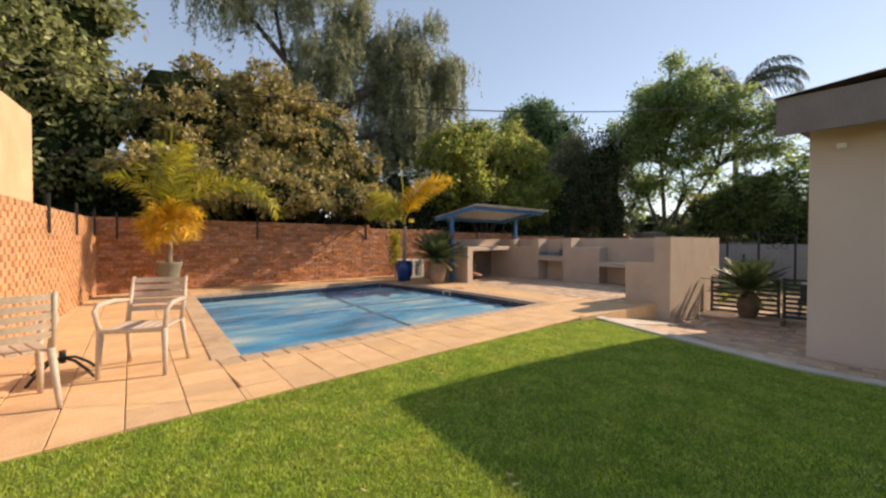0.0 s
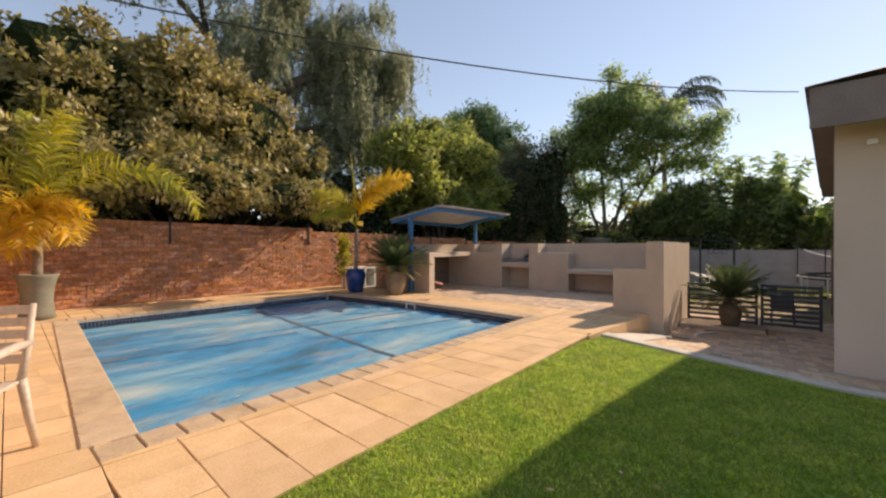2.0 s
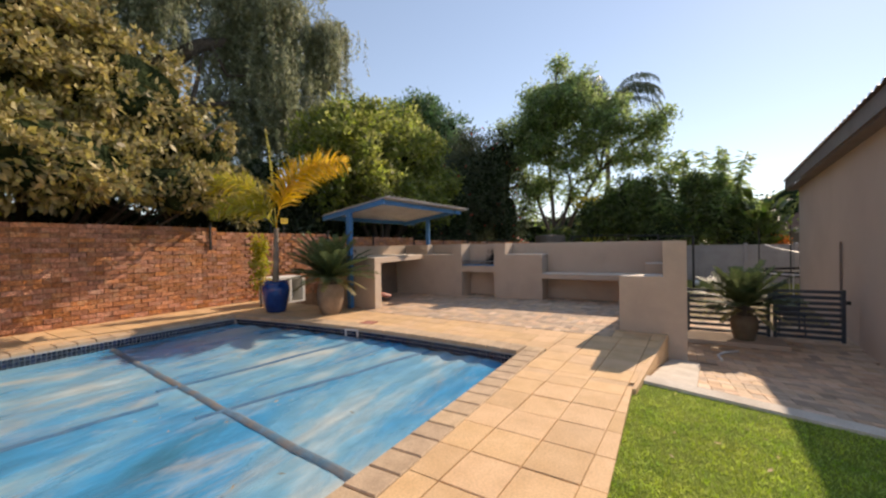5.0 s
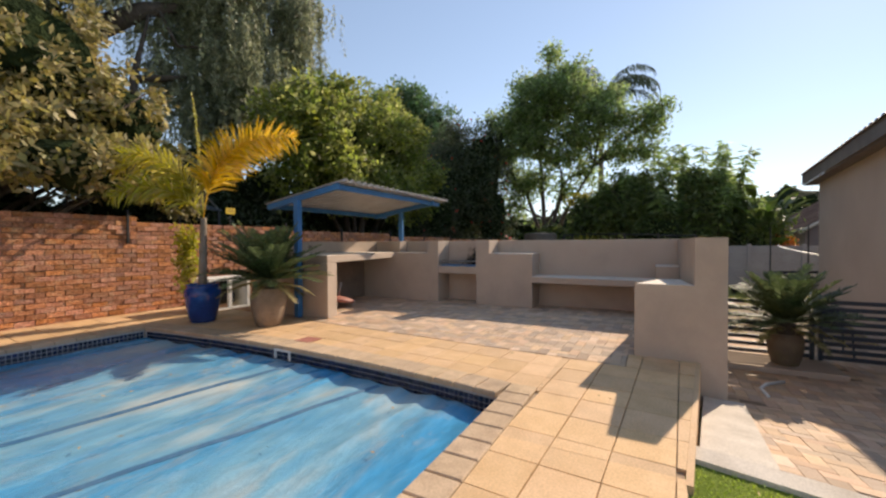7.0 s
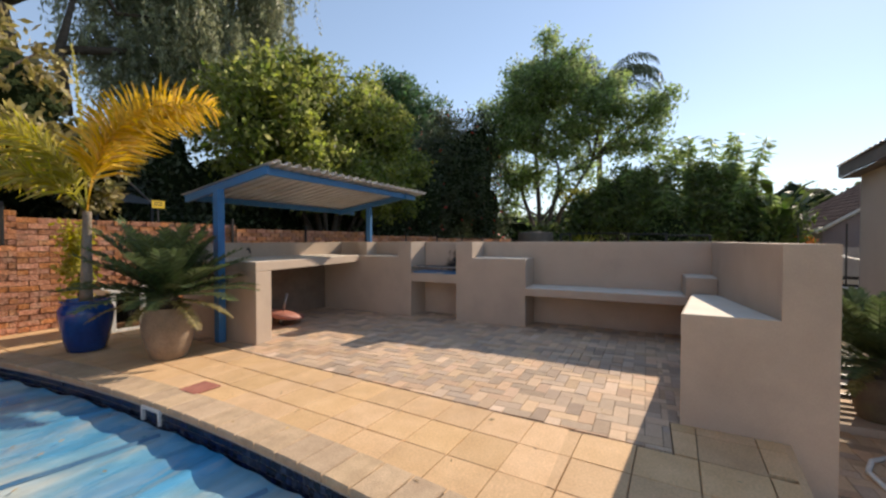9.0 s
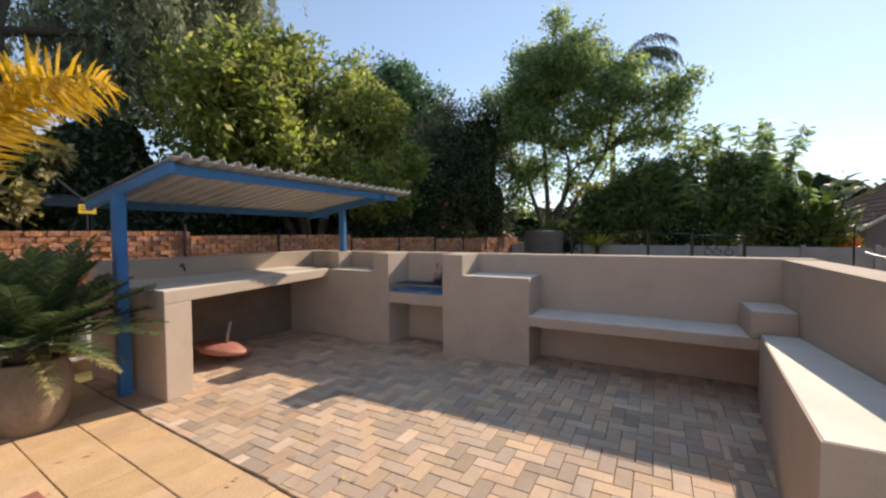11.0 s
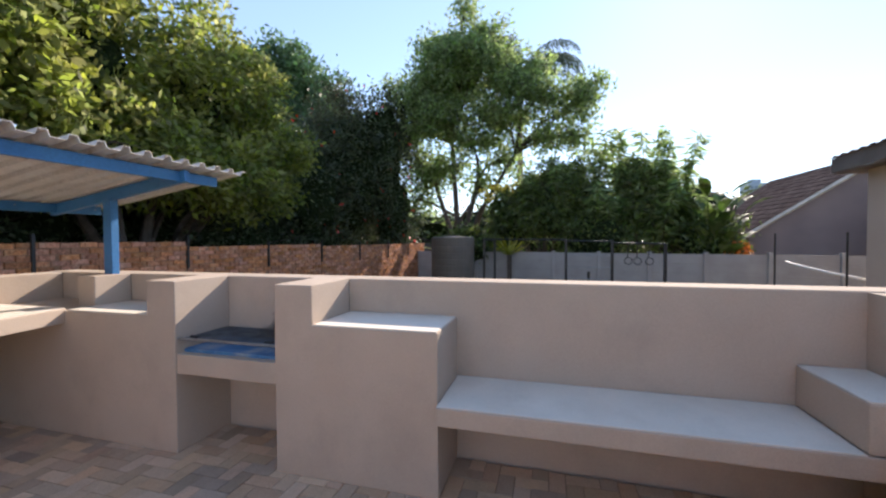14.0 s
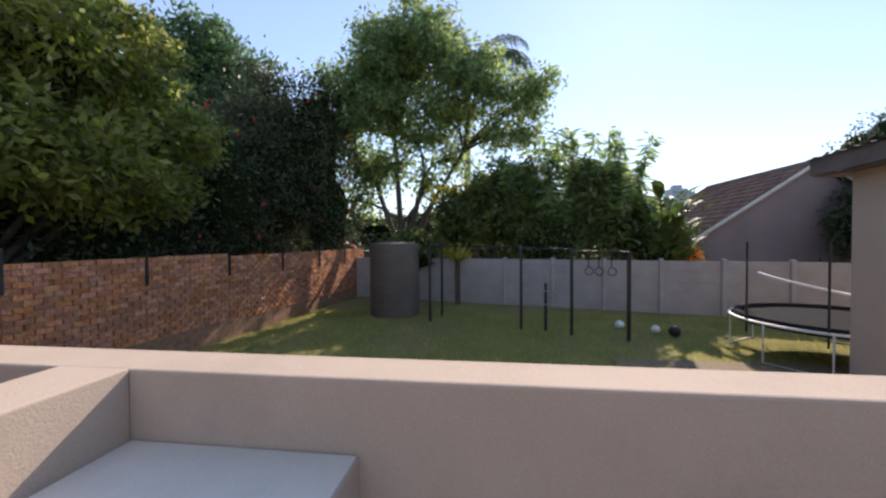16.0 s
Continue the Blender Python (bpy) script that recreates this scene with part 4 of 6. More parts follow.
tree("airy_tree", "airy light green tree with many thin stems", (27.0, 9.3, YARD),
     [(27, 8.8, 9.5, 2.0, 2.2, 2.0), (27, 11.3, 8.7, 1.7, 1.7, 1.7), (27.2, 6.4, 8.5, 1.8, 1.8, 1.7), (27, 4.3, 7.4, 1.2, 1.2, 1.1), (26.6, 9.9, 7.2, 1.5, 1.6, 1.2), (27, 12.1, 6.9, 1.1, 1.1, 1.2), (27, 7.2, 6.9, 1.4, 1.5, 1.2), (27, 8.2, 11.1, 1.3, 1.2, 1.0), (27, 10.2, 10.6, 1.2, 1.2, 1.1), (27, 5.3, 6.0, 1.0, 1.0, 0.8), (27, 11.4, 5.4, 0.9, 1.0, 0.8), (27.1, 7.2, 5.2, 0.8, 1.0, 0.6), (27, 3.3, 8.2, 0.5, 0.5, 0.5), (27, 9.0, 12.2, 0.4, 0.4, 0.6), (26.9, 8.6, 6.0, 1.0, 1.2, 0.7), (26.8, 11.4, 3.6, 0.7, 0.9, 0.9), (26.8, 9.8, 4.9, 1.0, 1.3, 0.8), (26.8, 10.9, 4.4, 0.8, 1.0, 0.7), (26.9, 8.2, 4.2, 0.7, 0.9, 0.6), (27, 4.0, 6.2, 0.8, 0.8, 0.7)], 44000, 0.23, 0.105, L_AIRY, 0.16, 0.0, clump=0.3, hollow=0.12, per=18, fork=((27, 9.2, 2.6), (26.9, 10.4, 4.2), (27.1, 8.3, 4.6), (27, 6.6, 5.6), (27, 9.6, 6.2)))
for nm, lab, base, blobs, cnt, leaf in (
        ("tall_shrub", "tall dark green shrub behind the grey wall", (25.6, 5.4, YARD), [(25.6, 5.3, 2.9, 1.0, 1.1, 1.9), (25.6, 6.6, 2.2, 1.0, 0.9, 1.5), (25.7, 4.0, 2.9, 0.8, 0.8, 2.0), (25.7, 1.9, 2.7, 0.7, 0.7, 2.1), (25.7, 0.6, 2.0, 0.7, 0.7, 1.6)], 26000, L_SHRUB),
        ("round_shrub", "low mixed green shrub behind the grey wall", (24.9, 3.4, YARD), [(24.9, 3.4, 1.6, 0.9, 1.3, 1.2), (24.8, -0.3, 1.4, 0.8, 1.1, 1.1), (24.9, 8.4, 1.2, 0.7, 1.2, 0.9)], 11000, L_SHRUB),
        ("dark_conifer", "dark bush in front of the neighbouring gable", (25.2, -7.0, YARD), [(25.2, -7.2, 2.2, 0.9, 0.9, 2.0), (25.2, -8.2, 2.6, 0.9, 0.9, 2.0)], 9000, L_DARK),
        ("far_tree", "dark tree rising behind the house roof", (33, -15, YARD), [(33, -14.5, 5.5, 2.5, 2.5, 2.8), (34, -18, 6.5, 3, 3, 3)], 9000, L_DARK)):
    feather = nm == "tall_shrub"
    tree(nm, lab, base, blobs, cnt, 0.3 if feather else 0.2, 0.085 if feather else 0.09, leaf, 0.1, 0.6 if feather else 0.72, spread=4 if feather else 2, clump=0.2, hollow=0.5 if feather else 0.72, droop=0.45, category="shrub" if "shrub" in nm else "tree")


def cane_clump():
    """Arching leafy canes, tallest at one end of the row."""
    t = thing("bamboo_clump", "row of tall feathery green canes behind the grey wall", "bamboo", at=(25.5, 2.2, YARD))
    bm = bmesh.new()
    rows = []
    for k in range(64):
        y = rng.uniform(-0.1, 3.6) if k % 4 else rng.uniform(3.6, 6.4)
        h = (5.3 + 2.0 * math.exp(-((y - 2.0) / 1.7) ** 2)) * (rng.uniform(0.55, 0.85) if k % 2 else rng.uniform(0.88, 1.05))
        a = rng.uniform(0, 6.28); o = rng.uniform(0.2, 1.1)
        b = np.array([25.5 + rng.normal(0, 0.35), y, YARD])
        u = np.linspace(0, 1, 46)
        sp = b + np.stack([np.cos(a) * o * u ** 2.4, np.sin(a) * o * u ** 2.4, h * (u - 0.1 * u ** 5)], 1)
        tube(bm, [tuple(sp[i]) for i in (0, 15, 30, 45)], [0.025, 0.02, 0.014, 0.004], 5)
        pts = np.repeat(sp[20:], 6, 0) + rng.normal(0, 0.06, (26 * 6, 3))
        d = rng.normal(0, 1, (len(pts), 3)); d[:, 2] *= 0.3
        rows.append(leaves_at(pts, d, 0.45, 0.1, 0.45, 0.2))
    under(part("cane", bm, M_BARK, t), t)
    hang("crown", raw_mesh("crown", np.concatenate(rows), 4, L_AIRY), t)


cane_clump()
# low hedge that closes the view between the trunks
tree("garden_hedge", "dark undergrowth along the far side of the brick wall", (10, 14.6, YARD),
     [(x, 14.8 + 0.3 * math.sin(x), 1.5, 1.7, 0.8, 1.4 + 0.3 * math.sin(2.3 * x)) for x in np.arange(-3, 36, 2.2)] + [(8.6, 15.2, 2.6, 1.3, 0.9, 1.5), (10.6, 15.3, 3.0, 1.4, 0.9, 1.7), (12.4, 15.2, 2.6, 1.4, 0.9, 1.6)] + [(x, 15.3, 2.7, 1.5, 0.8, 1.7) for x in (-2.4, -0.4, 1.6, 14.6, 16.6, 18.6, 20.6)], 62000, 0.17, 0.09, L_DARK, 0.06, 0.74, category="hedge")
tree("far_woods", "far green treeline beyond the gardens", (45, 12, YARD),
     [(46 + 3 * math.sin(k), -30 + 6 * k, 1.9 + math.sin(1.7 * k), 4, 4, 2.6 + math.sin(2.1 * k)) for k in range(14)], 26000, 0.5, 0.25, L_SHRUB, 0.2, 0.85, clump=0.7, category="trees")


def frond(rows, base, heading, rise, length, droop, leaf_len, pairs=26, width=0.028, sag=0.35, r=0.014, plume=0.0, bare=0.12):
    """One feather leaf: leaflets and stem go to rows as quads."""
    c, s = math.cos(heading), math.sin(heading)
    p = Vector(base)
    ang = rise
    step = length / pairs
    spine = [p.copy()]
    for i in range(pairs):
        ang -= droop / pairs * (0.4 + 1.2 * i / pairs)
        p = p + Vector((c * math.cos(ang), s * math.cos(ang), math.sin(ang))) * step
        spine.append(p.copy())
        f = (i + 1) / pairs
        if f < bare:
            continue
        ll = leaf_len * (math.sin(math.pi * min(0.98, 0.14 + 0.8 * f)) ** 0.6) * random.uniform(0.85, 1.12)
        along = Vector((c * math.cos(ang), s * math.cos(ang), math.sin(ang)))
        side = Vector((-s, c, 0))
        up = side.cross(along) * -1
        for sg in (1, -1):
            tilt = random.uniform(-plume, plume) if plume else random.uniform(0.0, 0.4)
            d = ((side * sg * math.cos(tilt) + up * math.sin(tilt)) * 0.85 + along * random.uniform(0.5, 0.75)).normalized()
            q0 = p
            q1 = q0 + d * ll * 0.5
            q2 = q0 + d * ll * 0.95 - Vector((0, 0, sag * ll * random.uniform(0.6, 1.2)))
            wv = along * width
            rows.append([q0 - wv * 0.5, q0 + wv * 0.5, q1 + wv * 0.6, q1 - wv * 0.6])
            rows.append([q1 - wv * 0.6, q1 + wv * 0.6, q2 + wv * 0.08, q2 - wv * 0.08])
    k = 4
    idx = list(range(0, pairs, k)) + [pairs]
    for i, j in zip(idx, idx[1:]):
        w0, w1 = r * (1 - 0.85 * i / pairs), r * (1 - 0.85 * j / pairs)
        for e in (Vector((-s, c, 0)), Vector((0, 0, 1))):
            rows.append([spine[i] - e * w0, spine[i] + e * w0, spine[j] + e * w1, spine[j] - e * w1])


def plant_part(name, rows, mat, parent, label=""):
    ob = new(name, raw_mesh(name, np.array([[tuple(v) for v in q] for q in rows]), 4, mat))
    ob.parent = parent
    under(ob, parent)
    if label:
        tagged(ob, label=label)
    return ob


# pots
def pot(name, label, at, profile, mat, soil_r, soil_z):
    t = thing(name, label, "plant pot", at=at)
    part("body", lathe(profile), mat, t, smooth=True)
    part("soil", lathe([(soil_r, soil_z - 0.02), (soil_r, soil_z)], 20), M_SOIL, t)
    return t


POT_A, POT_B, POT_C, POT_D = (1.38, 11.15, 0), (7.37, 10.24, 0), (7.66, 8.98, 0), (10.3, 2.1, -0.36)
pot("tall_planter", "tall grey-green waisted planter on the terrace", POT_A, [(0.2, 0), (0.24, 0.02), (0.225, 0.1), (0.2, 0.3), (0.21, 0.5), (0.25, 0.68), (0.275, 0.74), (0.27, 0.76), (0.24, 0.76), (0.23, 0.68)], M_POT_GREY, 0.23, 0.69)
pot("blue_pot", "glossy cobalt blue glazed pot at the pool corner", POT_B, [(0.17, 0), (0.19, 0.01), (0.215, 0.12), (0.25, 0.3), (0.272, 0.44), (0.268, 0.52), (0.235, 0.575), (0.225, 0.595), (0.25, 0.615), (0.245, 0.63), (0.21, 0.63), (0.2, 0.56)], M_POT_BLUE, 0.2, 0.57)
pot("clay_pot", "weathered round clay pot holding a cycad", POT_C, [(0.165, 0), (0.183, 0.015), (0.222, 0.13), (0.255, 0.28), (0.265, 0.39), (0.25, 0.5), (0.225, 0.555), (0.24, 0.58), (0.23, 0.595), (0.2, 0.59), (0.19, 0.53)], M_POT_CLAY, 0.19, 0.54)
pot("path_pot", "weathered clay pot standing on the ledge by the gate", POT_D, [(0.13, 0), (0.145, 0.012), (0.17, 0.1), (0.19, 0.2), (0.198, 0.28), (0.19, 0.35), (0.175, 0.39), (0.187, 0.41), (0.18, 0.425), (0.155, 0.42), (0.145, 0.36)], M_POT_SHADED, 0.145, 0.38)
setting("gate_ledge", boxes((10.02, 10.72, 1.55, 2.95, -0.62, -0.362), bevel=0.012), M_PLASTER, "low plastered ledge beside the gate", "ledge")

# palms
def potted_palm(name, label, base, height, specs, trunk_r=0.055):
    t = thing(name, label, "palm", at=base)
    b = Vector(base)
    crown = b + Vector((0.02, -0.02, height))
    bm = bmesh.new()
    n = 9
    tube(bm, [b.lerp(crown, k / n) for k in range(n + 1)], [trunk_r * (1.25 - 0.45 * k / n + (0.08 if k % 2 else 0)) for k in range(n + 1)], 10)
    under(part("trunk", bm, M_PALMTRUNK, t, smooth=True), t)
    for heading, rise, length, droop, leaf_len, mat in specs:
        rows = []
        frond(rows, crown, radians(heading), radians(rise), length, radians(droop), leaf_len, int(24 + 34 * length), 0.026, 0.22, 0.014, 1.15, 0.2 if length > 1 else 0.05)
        plant_part("frond", rows, mat, t, "golden yellow frond" if mat == L_GOLD else "")
    return t


potted_palm("potted_palm", "young palm with green and yellow feather fronds", (POT_A[0], POT_A[1], 0.69), 1.12,
            [(-42, 50, 3.1, 128, 0.44, L_PALM), (30, 84, 1.9, 30, 0.46, L_PALM), (138, 78, 1.7, 48, 0.46, L_PALM), (165, 66, 1.5, 70, 0.44, L_PALM), (-75, 80, 1.8, 40, 0.46, L_PALM), (100, 84, 1.9, 30, 0.42, L_PALM), (-20, 74, 1.5, 60, 0.42, L_PALM), (60, 88, 2.2, 6, 0.05, L_PALM),
             (-100, 10, 0.75, 90, 0.44, L_GOLD), (-160, 10, 0.7, 90, 0.44, L_GOLD), (-50, -20, 0.75, 60, 0.42, L_GOLD), (10, 5, 0.7, 90, 0.42, L_GOLD), (250, -30, 0.8, 40, 0.42, L_GOLD), (150, -20, 0.75, 50, 0.42, L_GOLD), (-75, 45, 0.75, 70, 0.44, L_GOLD), (200, -50, 0.85, 25, 0.4, L_GOLD), (-120, 30, 0.75, 60, 0.44, L_GOLD), (-30, 30, 0.7, 70, 0.42, L_GOLD)])
potted_palm("golden_palm", "slender palm with golden arching fronds in the blue pot", (POT_B[0], POT_B[1], 0.57), 1.15,
            [(-50, 86, 2.3, 105, 0.6, L_GOLD), (-36, 84, 2.0, 85, 0.58, L_GOLD), (-66, 84, 2.0, 95, 0.58, L_GOLD), (128, 72, 1.8, 105, 0.46, L_PALM), (146, 78, 1.6, 90, 0.44, L_PALM), (100, 87, 2.1, 8, 0.05, L_PALM), (160, 55, 1.4, 110, 0.42, L_PALM), (120, 60, 1.2, 95, 0.42, L_PALM)], 0.052)


def cycad(name, label, base, count, length, turn):
    t = thing(name, label, "cycad", at=base)
    b = Vector(base)
    under(part("stem", lathe([(0.1, 0), (0.13, 0.06), (0.12, 0.14), (0.07, 0.2)], 14, base), M_BARK, t), t)
    random.seed(count)
    for i in range(count):
        ring = i % 3
        rows = []
        frond(rows, b + Vector((0, 0, 0.17)), turn + 2 * math.pi * i / count + random.uniform(-0.1, 0.1), radians((62, 38, 16)[ring] + random.uniform(-9, 9)), length * random.uniform(0.85, 1.08), radians((14, 18, 24)[ring]), 0.18, 44, 0.021, 0.04, 0.01, 0.0, 0.14)
        plant_part("frond", rows, L_CYCAD, t)
    for i in range(7):
        rows = []
        frond(rows, b + Vector((0, 0, 0.14)), turn + 2 * math.pi * i / 7 + random.uniform(-0.3, 0.3), radians(random.uniform(-12, 4)), length * 0.78, radians(38), 0.12, 34, 0.017, 0.2, 0.009, 0.0, 0.14)
        plant_part("frond", rows, L_CYCADOLD, t, "yellowing lower frond")
    return t


cycad("cycad", "dark green cycad rosette in the clay pot", (POT_C[0], POT_C[1], 0.54), 60, 0.95, 0.2)
cycad("cycad", "dark green cycad rosette in the pot by the gate", (POT_D[0], POT_D[1], POT_D[2] + 0.38), 42, 0.8, 0.9)

# far palm
t = thing("queen_palm", "tall grey-green palm far behind the trees", "palm", at=(32.3, 6.8, YARD))
under(part("trunk", tube(bmesh.new(), [(32.3, 6.8, YARD), (32.2, 6.8, 6), (32.3, 6.8, 10.9)], [0.22, 0.17, 0.14], 10), M_PALMTRUNK, t), t)
random.seed(5)
for hd, rs in ((100, 62), (130, 74), (60, 70), (-60, 66), (-92, 52), (-105, 38), (-84, 30), (170, 60), (20, 66), (-20, 45), (75, 30), (-75, 60), (95, 80), (-100, 68)):
    rows = []
    frond(rows, (32.3, 6.8, 10.85), radians(hd), radians(rs), 4.2, radians(118), 0.8, 54, 0.05, 0.8, 0.05)
    plant_part("frond", rows, L_FARPALM, t)

# vine beside the golden palm
q = crown_leaves([(7.6, 11.04, 0.9, 0.17, 0.15, 0.6), (7.57, 11.06, 1.35, 0.14, 0.13, 0.35)], 900, 0.085, 0.055, 0.06, 0.3, 0.3, 10)
t = thing("leafy_vine", "yellow-green leafy vine climbing beside the palm", "vine", at=(7.6, 11.04, 0))
under(part("stem", tube(bmesh.new(), [(7.6, 11.06, 0), (7.58, 11.04, 0.6), (7.62, 11.08, 1.6)], [0.02, 0.016, 0.008], 6), M_BARK, t), t)
o = new("foliage", raw_mesh("foliage", q, 4, L_PALM)); o.parent = t; under(o, t)

# small plants at the far wall: agave rosette, yellow and orange blossom
t = thing("agave", "pale green spiky agave by the far wall", "agave", at=(24.0, 6.6, 0))
rows = []
random.seed(9)
for i in range(34):
    a = 2 * math.pi * i / 34 * 3.1
    frond_dir = Vector((math.cos(a), math.sin(a), random.uniform(0.3, 1.4))).normalized()
    b = Vector((24.0, 6.6, 1.0)); sd = Vector((-math.sin(a), math.cos(a), 0)) * 0.05
    rows.append([b - sd, b + sd, b + frond_dir * 0.5 + sd, b + frond_dir * 0.5 - sd]); rows.append([b + frond_dir * 0.5 - sd, b + frond_dir * 0.5 + sd, b + frond_dir * 1.0 + sd * 0.1, b + frond_dir * 1.0 - sd * 0.1])
plant_part("foliage", rows, L_PALM, t)
under(part("stem", tube(bmesh.new(), [(24.0, 6.6, YARD), (24.0, 6.6, 1.05)], 0.09, 8), M_BARK, t), t)
for nm, lab, c, r, mat in (("yellow_blossom_shrub", "yellow flowering shrub behind the far wall", (26.0, 7.0, 3.6), (0.6, 1.1, 0.5), M_YFLOWER), ("orange_flower_bush", "small orange flowering bush by the wall", (24.2, -1.0, 1.25), (0.16, 0.24, 0.1), M_ORANGE)):
    tree(nm, lab, (c[0], c[1], YARD), [(*c, *r)], 500, 0.13, 0.1, mat, 0.03, 0.0, clump=0.12, hollow=0.2, category="shrub")
t = thing("broad_leaf_plant", "strelitzia-like plant with large paddle leaves", "plant", at=(24.6, -0.5, YARD))
rows, stem = [], bmesh.new()
random.seed(21)
for i in range(46):
    a = random.uniform(0, 6.28); h = random.uniform(1.3, 3.6); o = random.uniform(0.1, 0.6) + 0.08 * h
    b = Vector((24.6, -0.5, YARD)); tip = b + Vector((math.cos(a) * o, math.sin(a) * o, h))
    tube(stem, [b, b.lerp(tip, 0.6) + Vector((0, 0, 0.2)), tip], [0.035, 0.026, 0.018], 5)
    d = Vector((math.cos(a) * 0.5, math.sin(a) * 0.5, 0.85)).normalized(); sd = Vector((-math.sin(a), math.cos(a), 0)); ln = random.uniform(0.7, 1.05)
    spine = [tip + d * ln * f - Vector((-math.cos(a) * 0.25, -math.sin(a) * 0.25, 0.3)) * ln * f * f for f in (0, 0.25, 0.5, 0.75, 1.0)]
    wide = [0.02, 0.15, 0.19, 0.14, 0.01]
    for p, q, u, w in zip(spine, spine[1:], wide, wide[1:]):
        for sg in (1, -1):
            rows.append([p, p + sd * sg * u + Vector((0, 0, u * 0.3)), q + sd * sg * w + Vector((0, 0, w * 0.3)), q])
under(part("stalk", stem, L_SHRUB, t), t)
plant_part("foliage", rows, L_GREEN, t)

# ---- canopy ----
canopy = thing("steel_canopy", "blue steel lean-to canopy with a corrugated roof over the counter", "canopy", at=(10, 9.1, 0))
CY0, CY1, CX0, CX1 = 8.1, 9.98, 8.36, 12.05


def cz(y):
    return 2.30 - 0.155 * (y - CY0)


def beam(name, a, b, w, h, label=""):
    a, b = Vector(a), Vector(b)
    d = (b - a).normalized(); s = Vector((0, 0, 1)).cross(d).normalized() * w / 2; u = d.cross(s).normalized() * h / 2
    bm = bmesh.new()
    va = [bm.verts.new(a + q) for q in (s + u, s - u, -s - u, -s + u)]; vb = [bm.verts.new(b + q) for q in (s + u, s - u, -s - u, -s + u)]
    bm.faces.new(va); bm.faces.new(vb[::-1])
    for k in range(4):
        bm.faces.new((va[k], vb[k], vb[(k + 1) % 4], va[(k + 1) % 4]))
    bmesh.ops.recalc_face_normals(bm, faces=bm.faces)
    return under(part(name, bm, M_BLUE, canopy, label), canopy)


bm = bmesh.new()
prev = None
prof = [(0.0, 0.0), (0.085, 0.0), (0.1, 0.042), (0.15, 0.042), (0.165, 0.0)]
xs = []
x = CX0
while x < CX1:
    for dx, dz in prof[:-1]:
        xs.append((x + dx, dz))
    x += 0.165
for x, dz in xs:
    row = [bm.verts.new((x, CY0 + (CY1 - CY0) * k / 6, cz(CY0 + (CY1 - CY0) * k / 6) + dz + 0.008)) for k in range(7)]
    if prev:
        for k in range(6):
            bm.faces.new((prev[k], row[k], row[k + 1], prev[k + 1]))
    prev = row
roof = under(part("roof_sheet", bm, M_SHEET, canopy, "weathered galvanised corrugated sheet"), canopy)
sol = roof.modifiers.new("thickness", "SOLIDIFY"); sol.thickness = 0.004
for y, h in ((CY0 + 0.18, 0.09), (CY1 - 0.12, 0.09)):
    beam("purlin", (CX0 + 0.03, y, cz(y) - 0.05), (CX1 - 0.12, y, cz(y) - 0.05), 0.05, h)
for xx in (CX0 + 0.05, CX1 - 0.5):
    beam("rafter", (xx, CY0 + 0.1, cz(CY0 + 0.1) - 0.06), (xx, CY1 - 0.05, cz(CY1 - 0.05) - 0.06), 0.05, 0.1)
for xx, z0 in ((8.36, 0.0), (11.53, 1.075)):
    under(part("post", boxes((xx - 0.05 if xx < 9 else xx - 0.035, xx + 0.05 if xx < 9 else xx + 0.035, 9.06, 9.16, z0, cz(9.1) - 0.11), bevel=0.006), M_BLUE, canopy), canopy)
for xx in np.arange(CX0 + 0.2, CX1 - 0.1, 0.33):
    part("bolt", boxes((xx, xx + 0.015, CY1 - 0.145, CY1 - 0.13, cz(CY1) - 0.03, cz(CY1) - 0.015)), M_STEEL, roof)

# ---- pool sheet ----
x0, x1, y0, y1 = POOL
def sheet_z(x, y):
    e = min(max((x - 5.2) / 1.4, 0), 1)
    fold = 1 - abs(noise.noise(Vector((x * 0.5, y * 2.6 + x * 0.25, 9)))) * 2.4
    return -0.168 + 0.026 * e * max(fold, -0.6) + 0.012 * noise.noise(Vector((x * 0.8, y * 2.2, 0))) + 0.006 * noise.noise(Vector((x * 3, y * 6, 4)))
cover = thing("pool_cover", "blue bubble solar sheet floating on the pool, dusty and wrinkled", "pool cover", at=(4, 7.6, -0.17))
bm = grid_sheet(x0 + 0.03, x1 - 0.03, y0 + 0.03, y1 - 0.05, 130, 190, sheet_z)
for v in bm.verts:
    lo, hi = start_x(v.co.y), end_x(v.co.y)
    v.co.x = lo + (v.co.x - x0) * (hi - lo) / (x1 - x0)
    v.co.z = sheet_z(v.co.x, v.co.y)
under(part("sheet", bm, M_COVER, cover, smooth=True), cover)
def seam(a, b, w, mat=M_SEAM, label="darker welded seam"):
    bm = bmesh.new()
    n = 50
    prev = None
    a, b = Vector(a), Vector(b)
    s = Vector((-(b - a).y, (b - a).x)).normalized() * w / 2
    for i in range(n + 1):
        p = a.lerp(b, i / n)
        row = [bm.verts.new((p.x + q * s.x, p.y + q * s.y, sheet_z(p.x, p.y) + h)) for q, h in ((-1, 0.003), (0, 0.02), (1, 0.003))]
        if prev:
            bm.faces.new((prev[0], row[0], row[1], prev[1])); bm.faces.new((prev[1], row[1], row[2], prev[2]))
        prev = row
    return under(part("seam", bm, mat, cover, label, smooth=True), cover)
seam((start_x(7.7) + 0.05, 7.7), (3.95, 7.45), 0.06)
seam((3.92, y0 + 0.05), (4.68, y1 - 0.1), 0.085, M_SEAMDIRT, "cross seam stained brown by settled dirt")
seam((4.12, 7.84), (x1 + 0.1, 7.38), 0.06)
